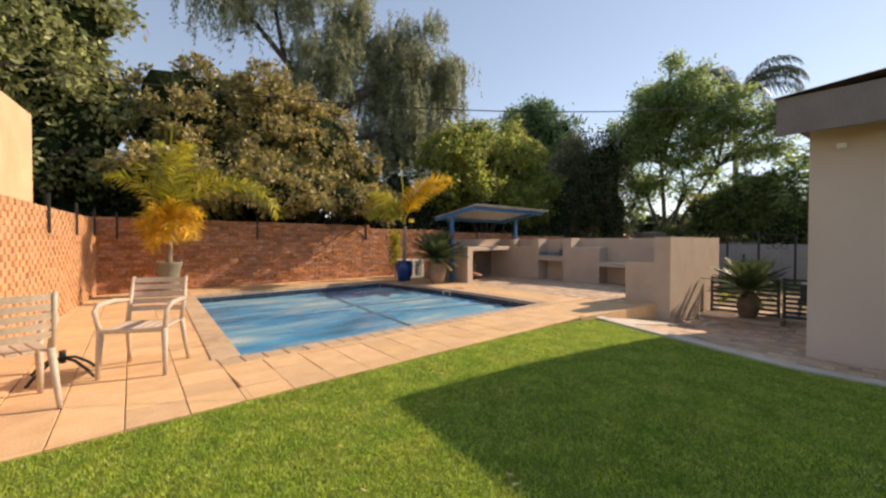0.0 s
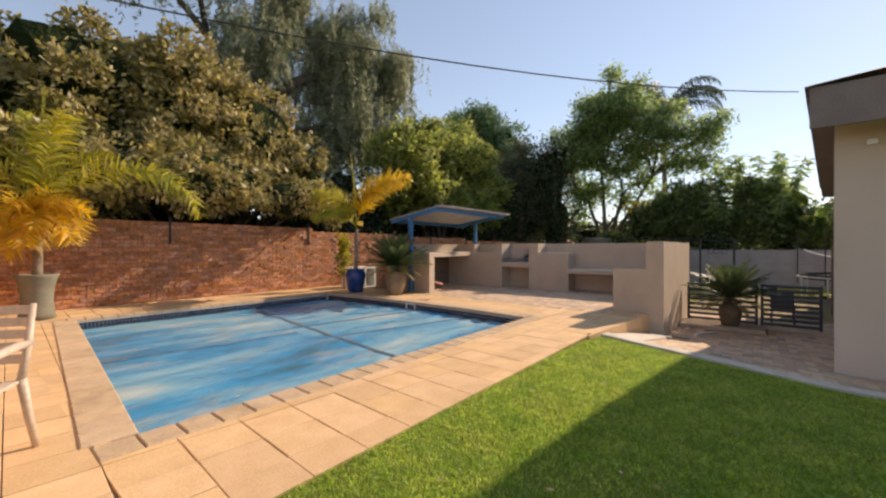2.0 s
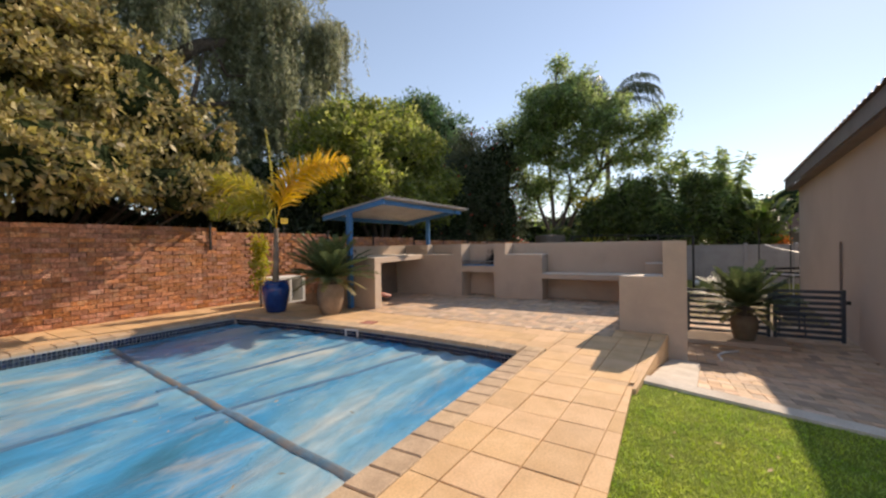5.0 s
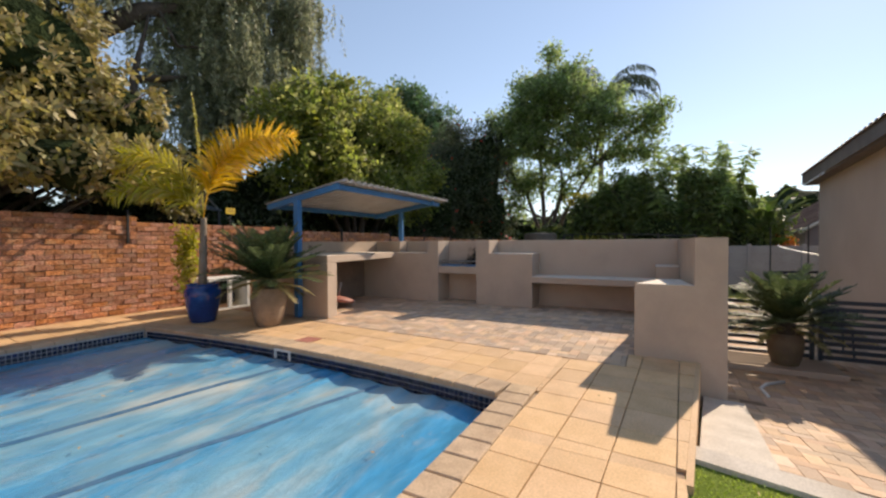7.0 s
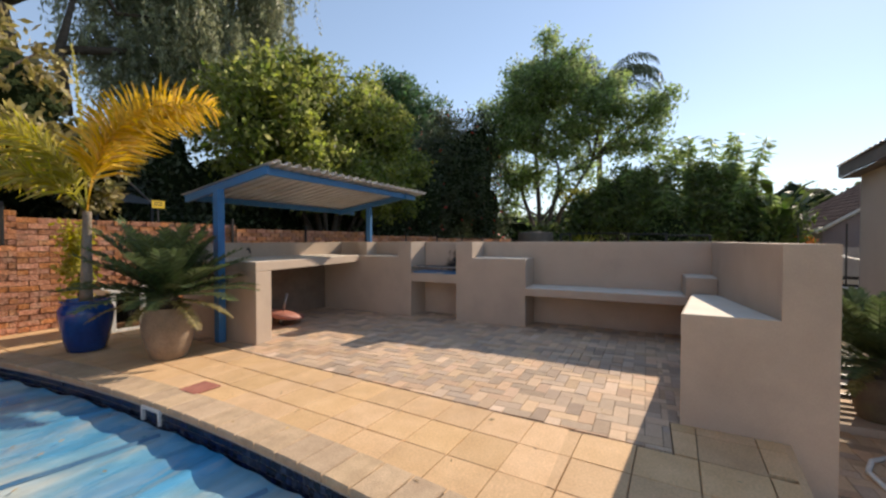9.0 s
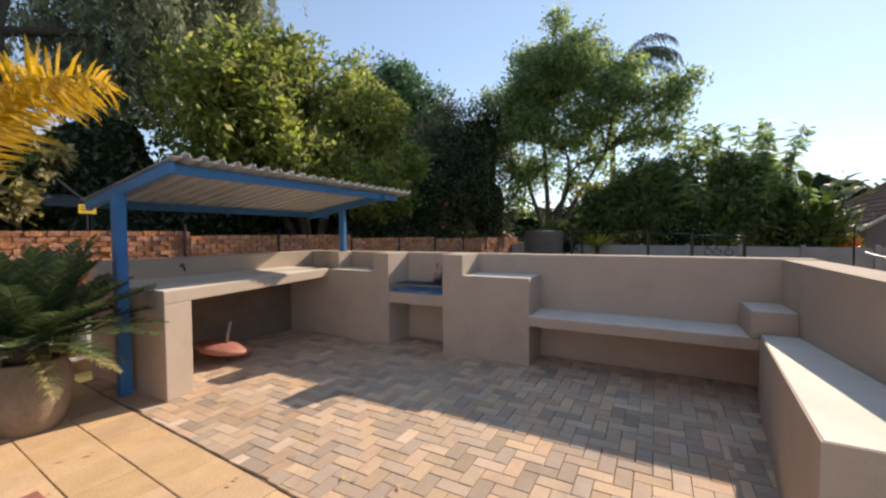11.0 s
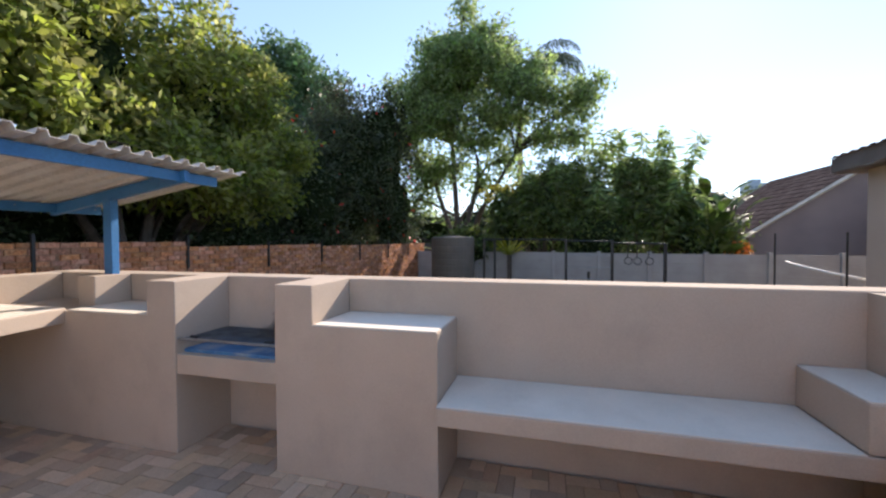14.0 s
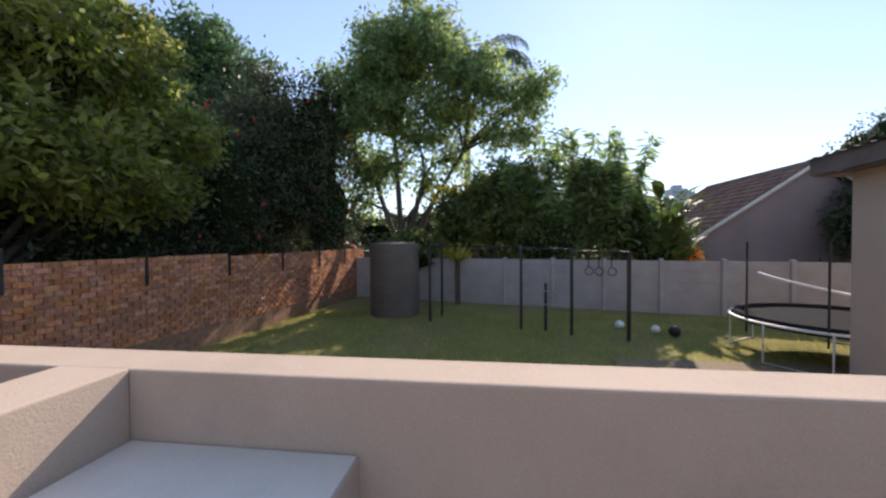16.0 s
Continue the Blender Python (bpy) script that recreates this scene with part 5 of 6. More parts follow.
seam((3.95, 6.8), (x1 + 0.05, 6.1), 0.05)

# weir frame on the pool's end wall
skim = thing("skimmer_weir", "white skimmer opening frame in the mosaic band", "skimmer", at=(x1, 7.85, -0.1))
xe = end_x(7.7)
for b in ((xe - 0.02, xe + 0.012, 7.55, 7.575, -0.155, -0.03), (xe - 0.02, xe + 0.012, 7.805, 7.83, -0.155, -0.03), (xe - 0.02, xe + 0.012, 7.575, 7.805, -0.055, -0.03)):
    under(part("frame_bar", boxes(b, bevel=0.003), M_WHITE, skim), skim)
skl = thing("deck_hatch", "square red-brown skimmer hatch set in the deck", "hatch", at=(7.1, 7.85, 0))
under(part("plate", boxes((7.12, 7.36, 7.55, 7.79, 0.003, 0.016), bevel=0.004), M_RUST, skl), skl)

# ---- garden chairs ----
def garden_chair(at, turn, label):
    """Stacking armchair; it faces +x before the turn, seat 0.44 high."""
    t = thing("garden_chair", label, "chair", "plastic garden chairs", at, turn)
    for k in range(6):
        y = -0.2 + 0.08 * k
        part("seat_slat", boxes((-0.2, 0.199, y - 0.034, y + 0.034, 0.415, 0.435), bevel=0.006), M_CHAIR, t)
    part("front_rail", boxes((0.2, 0.245, -0.24, 0.24, 0.395, 0.437), bevel=0.01), M_CHAIR, t)
    for k in range(5):
        z = 0.52 + 0.07 * k
        bm = bmesh.new()
        n = 8
        for i in range(n):
            a0, a1 = -0.23 + 0.46 * i / n, -0.23 + 0.46 * (i + 1) / n
            f0, f1 = -0.225 - (z - 0.44) * 0.24 - 0.035 * (1 - (a0 / 0.23) ** 2), -0.225 - (z - 0.44) * 0.24 - 0.035 * (1 - (a1 / 0.23) ** 2)
            q = [bm.verts.new(c) for c in ((f0, a0, z), (f1, a1, z), (f1 - 0.012, a1, z + 0.05), (f0 - 0.012, a0, z + 0.05), (f0 + 0.014, a0, z), (f1 + 0.014, a1, z), (f1 + 0.002, a1, z + 0.05), (f0 + 0.002, a0, z + 0.05))]
            for f in ((0, 3, 2, 1), (4, 5, 6, 7), (0, 1, 5, 4), (3, 7, 6, 2)):
                bm.faces.new([q[j] for j in f])
        part("back_slat", bm, M_CHAIR, t)
    for s in (-1, 1):
        part("back_post", tube(bmesh.new(), [(-0.2, s * 0.235, 0.43), (-0.255, s * 0.24, 0.62), (-0.325, s * 0.235, 0.86)], [0.022, 0.021, 0.016], 8), M_CHAIR, t, smooth=True)
        part("rear_leg", tube(bmesh.new(), [(-0.2, s * 0.235, 0.44), (-0.24, s * 0.25, 0.2), (-0.29, s * 0.262, 0.0)], [0.026, 0.022, 0.018], 8), M_CHAIR, t, smooth=True)
        part("front_leg", tube(bmesh.new(), [(0.22, s * 0.25, 0.43), (0.235, s * 0.258, 0.2), (0.25, s * 0.262, 0.0)], [0.03, 0.024, 0.018], 8), M_CHAIR, t, smooth=True)
        part("armrest", tube(bmesh.new(), [(-0.26, s * 0.25, 0.635), (-0.05, s * 0.285, 0.655), (0.17, s * 0.29, 0.65), (0.245, s * 0.28, 0.60), (0.235, s * 0.262, 0.48), (0.215, s * 0.25, 0.42)], [0.018, 0.024, 0.024, 0.022, 0.02, 0.024], 8), M_CHAIR, t, smooth=True)
    return t


garden_chair((0.46, 4.95, 0), 242, "taupe plastic slatted garden armchair facing the lawn")
garden_chair((-0.42, 4.45, 0), 105, "taupe plastic slatted garden armchair turned to the table stand")
t = thing("table_stand", "black iron stand with four curved legs beside the chairs", "table base", at=(-0.12, 5.15, 0))
for k in range(4):
    a = radians(45 + 90 * k); c, s = math.cos(a), math.sin(a)
    part("leg", tube(bmesh.new(), [(0.03 * c, 0.03 * s, 0.17), (0.12 * c, 0.12 * s, 0.15), (0.24 * c, 0.24 * s, 0.07), (0.3 * c, 0.3 * s, 0.012)], 0.013, 7), M_BLACK, t, smooth=True)
part("column", tube(bmesh.new(), [(0, 0, 0.13), (0, 0, 0.24)], 0.025, 10), M_BLACK, t, smooth=True)

# ---- umbrella base under the counter ----
t = thing("umbrella_base", "faded red round umbrella base with a steel pole, tipped", "umbrella base", at=(9.5, 9.3, 0.14), turn=0)
t.matrix_world = pose(9.53, 9.3, 0.16, 9, 7, 20)
disc = part("disc", lathe([(0.24, -0.05), (0.32, -0.033), (0.34, 0.0), (0.32, 0.033), (0.12, 0.055), (0.05, 0.06)], 32), M_RUST, t, smooth=True)
part("pole", tube(bmesh.new(), [(0, 0, 0.04), (0, 0, 0.34)], 0.022, 12), M_STEEL, disc, "bare steel pole socket", smooth=True)
part("foot", tube(bmesh.new(), [(0, 0, -0.15), (0, 0, -0.03)], [0.035, 0.022], 10), M_STEEL, disc, "small steel foot", smooth=True)

# tap on the counter's back wall
t = thing("garden_tap", "small dark brass tap on the wall over the counter", "tap", at=(9.35, 9.928, 1.18))
spout = part("spout", tube(bmesh.new(), [(0, 0.0, 0.03), (0, -0.05, 0.035), (0, -0.08, 0.02), (0, -0.085, -0.03)], 0.012, 8), M_BLACK, t, smooth=True)
part("handle", boxes((-0.03, 0.03, -0.055, -0.04, 0.05, 0.065), bevel=0.004), M_BLACK, spout)

# white pump housing behind the pots
t = thing("pump_box", "white framed pool pump housing with dark open front", "pump box", at=(8.35, 11.3, 0))
part("frame", boxes((-0.42, -0.36, -0.3, 0.3, 0, 0.62), (0.36, 0.42, -0.3, 0.3, 0, 0.62), (-0.36, 0.36, -0.3, 0.3, 0.57, 0.62), (-0.03, 0.03, -0.3, -0.24, 0.03, 0.57), (-0.36, 0.36, -0.3, -0.24, 0.0, 0.04)), M_WHITE, t)
part("back_panel", boxes((-0.36, 0.36, 0.24, 0.3, 0.04, 0.57)), M_BLACK, t, "dark inside")
part("pump", tube(bmesh.new(), [(-0.1, 0, 0.2), (0.22, 0, 0.2)], 0.12, 14), M_BLACK, t, "black pump drum", smooth=True)

# ---- gate ----
gate = thing("slatted_gate", "charcoal steel gate with horizontal slats across the side path", "gate", at=(10.85, 1.2, -0.45))
def slat_panel(t, ya, yb, z0, z1, n):
    part("upright", boxes((-0.025, 0.025, ya, ya + 0.05, z0, z1), bevel=0.004), M_GATE, t)
    part("upright", boxes((-0.025, 0.025, yb - 0.05, yb, z0, z1), bevel=0.004), M_GATE, t)
    for k in range(n):
        z = z0 + 0.03 + (z1 - z0 - 0.1) * k / (n - 1)
        part("slat", boxes((-0.012, 0.012, ya + 0.051, yb - 0.051, z, z + 0.055)), M_GATE, t)
slat_panel(gate, -0.5, 0.42, 0.05, 0.92, 9)
part("latch", boxes((-0.03, 0.05, -0.56, -0.5, 0.68, 0.74), bevel=0.005), M_BLACK, gate)
fence = thing("slatted_fence", "charcoal steel slatted fence panel beside the gate", "fence", at=(10.85, 1.2, -0.45))
slat_panel(fence, 0.46, 1.7, 0.05, 0.88, 8)
t = thing("garden_chair_dark", "small dark chair standing behind the gate", "chair", at=(11.6, 1.25, -0.47))
part("seat", boxes((-0.2, 0.2, -0.2, 0.2, 0.38, 0.42), bevel=0.01), M_GATE, t)
part("backrest", boxes((0.17, 0.2, -0.2, 0.2, 0.42, 0.72), bevel=0.01), M_GATE, t)
for a in (-1, 1):
    for b in (-1, 1):
        part("leg", tube(bmesh.new(), [(0.17 * a, 0.17 * b, 0.38), (0.19 * a, 0.19 * b, 0)], 0.015, 6), M_GATE, t)

# ---- yard: gym frame, tank, trampoline ----
gym = thing("climbing_frame", "black steel outdoor gym frame with bars, rungs and hanging rings", "gym frame", at=(20.5, 5, YARD))
P = [(21.1, 7.1), (21.9, 6.87), (20.35, 4.64), (20.25, 4.05), (19.85, 3.5), (19.4, 2.36)]
tops = [1.66, 1.66, 1.62, 0.72, 1.60, 1.50]
for (x, y), zt in zip(P, tops):
    under(part("post", boxes((x - 0.035, x + 0.035, y - 0.035, y + 0.035, YARD, zt), bevel=0.004), M_BLACK, gym), gym)
for a, b, z in ((0, 2, 1.63), (2, 4, 1.58), (4, 5, 1.52), (0, 1, 1.62)):
    under(part("bar", tube(bmesh.new(), [(*P[a], z), (*P[b], z - 0.02)], 0.024, 8), M_BLACK, gym), gym)
for k in range(4):
    z = 0.2 + 0.33 * k
    under(part("rung", tube(bmesh.new(), [(P[2][0], P[2][1], z), (P[4][0], P[4][1], z)], 0.016, 7), M_STEEL, gym), gym)
for f in (0.32, 0.5, 0.72):
    x, y = P[4][0] + (P[5][0] - P[4][0]) * f, P[4][1] + (P[5][1] - P[4][1]) * f
    bm = tube(bmesh.new(), [(x, y, 1.5), (x, y + 0.02, 1.15)], 0.014, 6)
    tube(bm, [(x, y + 0.09 * math.sin(a), 1.06 + 0.09 * math.cos(a)) for a in np.linspace(0, 6.28, 15)], 0.012, 6)
    under(part("hanging_ring", bm, M_BLACK, gym), gym)
t = thing("water_tank", "dark green-grey ribbed plastic rainwater tank", "water tank", at=(22.0, 8.35, YARD))
prof = [(0.74, 0)]
for k in range(10):
    prof += [(0.745, 0.21 * k + 0.02), (0.745, 0.21 * k + 0.17), (0.739, 0.21 * k + 0.19)]
prof += [(0.745, 2.12), (0.735, 2.17), (0.66, 2.19), (0.25, 2.21), (0.24, 2.24)]
part("body", lathe(prof, 36), M_TANK, t)
tramp = thing("trampoline", "round trampoline with white tubular frame and dark mat", "trampoline", at=(18.5, -1.0, YARD))
R = 1.6
mat_part = part("mat", lathe([(R - 0.22, 0.73), (R - 0.22, 0.742)], 40), M_MAT, tramp, "dark jumping mat")
part("pad", tube(bmesh.new(), [((R - 0.12) * math.cos(a), (R - 0.12) * math.sin(a), 0.735) for a in np.linspace(0, 2 * math.pi, 49)], 0.09, 6), M_MAT, mat_part, "dark padded edge")
bm = bmesh.new(); tube(bm, [(R * math.cos(a), R * math.sin(a), 0.73) for a in np.linspace(0, 2 * math.pi, 49)], 0.024, 7)
part("rim", bm, M_WHITE, tramp, "white steel rim")
for k in range(4):
    a = radians(35 + 90 * k)
    p = [(R * math.cos(a + d), R * math.sin(a + d), z) for d, z in ((-0.3, 0.73), (-0.3, 0.02), (0.3, 0.02), (0.3, 0.73))]
    part("leg", tube(bmesh.new(), p, 0.02, 7), M_WHITE, tramp)
for a in (95, 140):
    c, s = math.cos(radians(a)), math.sin(radians(a))
    part("net_pole", tube(bmesh.new(), [(R * c, R * s, 0.5), (R * c, R * s, 2.2)], 0.018, 7), M_BLACK, tramp)
part("top_rail", tube(bmesh.new(), [(R * 0.9 * math.cos(a), R * 0.9 * math.sin(a), 1.62 - 0.28 * (a - 1.7)) for a in np.linspace(1.7, 3.6, 24)], 0.022, 7), M_WHITE, tramp, "slack white top rail")
for x, y, r in ((20.6, 2.2, 0.11), (20.2, 1.5, 0.1), (19.9, 1.2, 0.13)):
    t = thing("garden_toy", "small scuffed ball lying on the yard grass", "ball", at=(x, y, YARD + r))
    bm = bmesh.new(); bmesh.ops.create_icosphere(bm, subdivisions=3, radius=r)
    part("ball", bm, M_WHITE if r < 0.12 else M_BLACK, t, smooth=True)

# ---- neighbouring house and towers ----
nb = thing("neighbour_house", "neighbouring house with dark gable wall and brown tiled roof", "house", at=(29, -6.2, YARD))
bm = bmesh.new()
XA, XB, YA, YB, YM, ZE, ZR = 26.3, 33, -1.95, -10.5, -6.2, 1.68, 4.55
f = [bm.verts.new(c) for c in ((XA, YA - 0.3, YARD), (XA, YA - 0.3, ZE), (XA, YM, ZR - 0.12), (XA, YB + 0.3, ZE), (XA, YB + 0.3, YARD))]
g = [bm.verts.new((XB, v.co.y, v.co.z)) for v in f]
bm.faces.new(f); bm.faces.new(g[::-1])
for k in range(5):
    bm.faces.new((f[k], g[k], g[(k + 1) % 5], f[(k + 1) % 5]))
bmesh.ops.recalc_face_normals(bm, faces=bm.faces)
under(part("wall", bm, M_NBWALL, nb), nb)
for sgn, ye in ((1, YA), (-1, YB)):
    bm = bmesh.new()
    n = 14
    for k in range(n):
        a, b = k / n, (k + 1) / n
        for x in np.arange(XA - 0.3, XB + 0.3, 0.33):
            q = []
            for (u, w, dz) in ((a, 0, 0.03), (a, 1, 0.03), (b + 0.01, 1, 0.005), (b + 0.01, 0, 0.005)):
                q.append(bm.verts.new((x + 0.32 * w, ye + (YM - ye) * u, ZE + (ZR - ZE) * u + dz + 0.05)))
            q2 = [bm.verts.new(v.co - Vector((0, 0, 0.035))) for v in q]
            bm.faces.new(q); bm.faces.new(q2[::-1])
            for j in range(4):
                bm.faces.new((q[j], q2[j], q2[(j + 1) % 4], q[(j + 1) % 4]))
    rf = under(part("roof", bm, M_NBROOF, nb, "brown roof tiles"), nb)
for ye in (YA, YB):
    bm = bmesh.new()
    for xx in (XA - 0.34,):
        a, b = Vector((xx, ye, ZE - 0.02)), Vector((xx, YM, ZR - 0.02))
        tube(bm, [a, b], 0.07, 4)
    under(part("barge_board", bm, M_CONCRETE, nb, "pale barge board"), nb)
for x, y, w, h in ((440, -178, 16, 52), (455, -196, 17, 47)):
    t = thing("tower_block", "tower block far on the skyline, distance haze put into its blue-grey colour", "tower", at=(x, y, YARD))
    part("wall", boxes((-w / 2, w / 2, -w / 2, w / 2, 0, h), (-w / 4, w / 4, -w / 4, w / 4, h, h + 4)), M_TOWER, t)
    for k in range(12):
        for j in range(4):
            part("window", boxes((-w / 2 - 0.15, -w / 2 - 0.02, -w / 2 + 1.2 + j * (w - 2) / 4, -w / 2 + 1.2 + j * (w - 2) / 4 + 2.4, 3 + k * 4, 5.2 + k * 4)), M_GLASS, t)

# neighbour's dark shed roof, sign and fence posts on the brick wall
t = thing("garden_shed", "dark slatted shed roof on thin posts behind the wall", "shed", at=(9.25, 14.0, YARD))
for k in range(6):
    part("slat", boxes((-0.55, 0.5, -0.55 + 0.2 * k, -0.42 + 0.2 * k, 2.62 + 0.05 * k, 2.66 + 0.05 * k)), M_GATE, t)
for xx in (-0.5, 0.45):
    part("post", boxes((xx - 0.025, xx + 0.025, -0.5, -0.45, 0, 2.62)), M_BLACK, t)
part("brace", tube(bmesh.new(), [(0.0, -0.45, 3.1), (0.45, -0.45, 2.66)], 0.02, 6), M_STEEL, t)
t = thing("warning_sign", "small yellow warning sign on the electric fence", "sign", at=(9.22, WALL_N + 0.1, 2.05))
plate = part("plate", boxes((-0.11, 0.11, -0.006, 0.006, -0.07, 0.07), bevel=0.002), M_YELLOW, t)
for z in (-0.02, 0.025):
    part("text_bar", boxes((-0.08, 0.08, -0.010, -0.007, z, z + 0.016)), M_BLACK, plate)
part("bracket", boxes((-0.012, 0.012, 0.008, 0.02, -0.45, 0.07)), M_BLACK, t)
for x in (0.5, 3.6, 7.15, 10.5, 12.4, 14.6, 16.6, 18.6, 20.6, 22.6, 24.4):
    h = next(hh for a, b, hh in STEPS if a <= x <= b)
    t = thing("fence_bracket", "dark steel fence bracket fixed to the brick wall", "fence post", "fence brackets", (x, north_y(x) - 0.02, h - 0.5))
    part("post", boxes((-0.02, 0.02, -0.02, 0.02, 0, 0.62), bevel=0.003), M_BLACK, t)
for y in (8.6, 10.3, 11.9):
    t = thing("fence_bracket", "dark steel fence bracket fixed to the brick wall", "fence post", "fence brackets", (west_x(y) + 0.02, y, 1.35))
    part("post", boxes((-0.02, 0.02, -0.02, 0.02, 0, 0.6), bevel=0.003), M_BLACK, t)

# overhead service cable and floodlight
t = thing("overhead_cable", "thin dark overhead service cable running to the house roof", "cable", at=(6.9, 1.15, 3.08))
c, sn = math.cos(radians(147)), math.sin(radians(147))
pts = [(6.81 + c * d, 1.3 + sn * d, 3.06 - 0.1285 * d + 0.01362 * d * d) for d in np.linspace(0, 24, 41)]
under(part("line", tube(bmesh.new(), pts, 0.006, 6), M_LINE, t), t)
t = thing("floodlight", "small white floodlight on the house wall", "light", at=(HX - 0.02, 0.62, 2.46))
part("lamp_head", boxes((-0.07, -0.02, -0.045, 0.045, -0.03, 0.03), bevel=0.01), M_WHITE, t)
part("arm", boxes((-0.02, 0.02, -0.02, 0.02, -0.02, 0.02)), M_WHITE, t)

# loose pipe on the side path, fallen leaves
t = thing("garden_pipe", "short white bent plastic pipe lying on the side path", "pipe", at=(9.3, 2.45, path_z(9.3, 2.45) + 0.02))
part("pipe", tube(bmesh.new(), [(-0.35, 0.1, 0), (-0.1, 0.12, 0), (0.12, 0.02, 0), (0.3, -0.18, 0.0)], 0.018, 8), M_WHITE, t, smooth=True)
n = 260
lx = np.concatenate([rng.uniform(6.9, 11.0, 90), rng.uniform(0, 6.2, 90), rng.uniform(1.6, 6.5, 80)])
ly = np.concatenate([rng.uniform(3.6, 9.0, 90), rng.uniform(-0.5, 3.4, 90), rng.uniform(5, 10.3, 80)])
lz = np.concatenate([np.full(90, 0.012), np.array([lawn_z(a, b) + 0.028 for a, b in zip(lx[90:180], ly[90:180])]), np.full(80, -0.142)])
q = leaves_at(np.stack([lx, ly, lz], 1), rng.normal(0, 1, (n, 3)) * np.array([1, 1, 0.02]), 0.05, 0.025, 0.0, 0.05)
q[:, :, 2] = lz[:, None] + rng.uniform(0, 0.008, (n, 4))
tagged(new("leaf_litter", raw_mesh("leaf_litter", q, 4, M_LITTER)), label="scattered dry fallen leaves", category="leaves", kind="stuff")

# ---- grass ----
def blades(name, label, n, xr, yr, zf, height, mat, keep=None):
    x = rng.uniform(*xr, n); y = rng.uniform(*yr, n)
    if keep is not None:
        k = keep(x, y); x, y = x[k], y[k]
    z = np.array([zf(a, b) for a, b in zip(x, y)])
    n = len(x)
    p = np.stack([x, y, z - 0.004], 1)
    a = rng.uniform(0, 2 * np.pi, n); w = rng.uniform(0.0022, 0.0055, n)
    s = np.stack([np.cos(a) * w, np.sin(a) * w, np.zeros(n)], 1)
    h = height * rng.uniform(0.5, 1.25, n)
    tip = p + np.stack([rng.normal(0, 0.5, n) * h, rng.normal(0, 0.5, n) * h, h], 1)
    ob = new(name, raw_mesh(name, np.stack([p - s, p + s, tip], 1), 3, mat))
    return tagged(ob, label=label, category="grass", kind="stuff")


def near(x, y):
    fade = np.clip((x + 3.2) / 2.6, 0, 1) * np.clip((y + 2.6) / 2.2, 0, 1)
    patch = 0.72 + 0.28 * np.sin(x * 5.1 + 1.7 * np.sin(y * 3.3)) * np.sin(y * 4.3 + 1.3 * np.sin(x * 2.9))
    return rng.random(len(x)) < np.clip(1.35 - 0.17 * np.hypot(x - 0.3, y - 0.6), 0.14, 1) * fade * patch



blades("lawn_grass", "short bright green lawn grass blades", 1300000, (-3.2, 6.33), (-2.6, 3.5), lawn_z, 0.025, M_GRASS, near)
blades("yard_grass", "patchy dry yard grass", 60000, (12.2, 22.4), (-3, 12), lambda x, y: YARD, 0.09, M_YARD)

# ---- tiles, pavers, bricks ----
def bevelled_piece(name, lx, ly, h, mat, bevel=0.006):
    bm = boxes((-lx / 2, lx / 2, -ly / 2, ly / 2, -h, 0))
    top = [e for e in bm.edges if all(v.co.z > -h / 2 for v in e.verts)]
    bmesh.ops.bevel(bm, geom=top, offset=bevel, segments=1, affect="EDGES")
    return mesh_of(bm, name, mat)


def lay(name, me, parent, x, y, z, turn=0.0):
    ob = new(name, me)
    ob.matrix_world = Matrix.Translation((x, y, z)) @ Euler((rng.normal(0, 0.0025), rng.normal(0, 0.0025), turn + rng.normal(0, 0.004))).to_matrix().to_4x4()
    ob.parent = parent
    return ob


TX, TY = 0.366, 0.34
tile_me = bevelled_piece("tile", TX - 0.007, TY - 0.007, 0.03, M_TILE, 0.004)


TILE_TURN, TILE_AT = radians(-3.2), (6.14, 4.215)


def clipped(poly, region):
    """The part of a polygon inside a convex one (both anticlockwise)."""
    for (ax, ay), (bx, by) in zip(region, region[1:] + region[:1]):
        inside = [(bx - ax) * (y - ay) - (by - ay) * (x - ax) for x, y in poly]
        out = []
        for k in range(len(poly)):
            p, q, f, g = poly[k - 1], poly[k], inside[k - 1], inside[k]
            if f * g < 0:
                u = f / (f - g)
                out.append((p[0] + (q[0] - p[0]) * u, p[1] + (q[1] - p[1]) * u))
            if g >= 0:
                out.append(q)
        poly = out
        if len(poly) < 3:
            return []
    return poly


def area(poly):
    return 0.5 * sum(p[0] * q[1] - q[0] * p[1] for p, q in zip(poly, poly[1:] + poly[:1]))


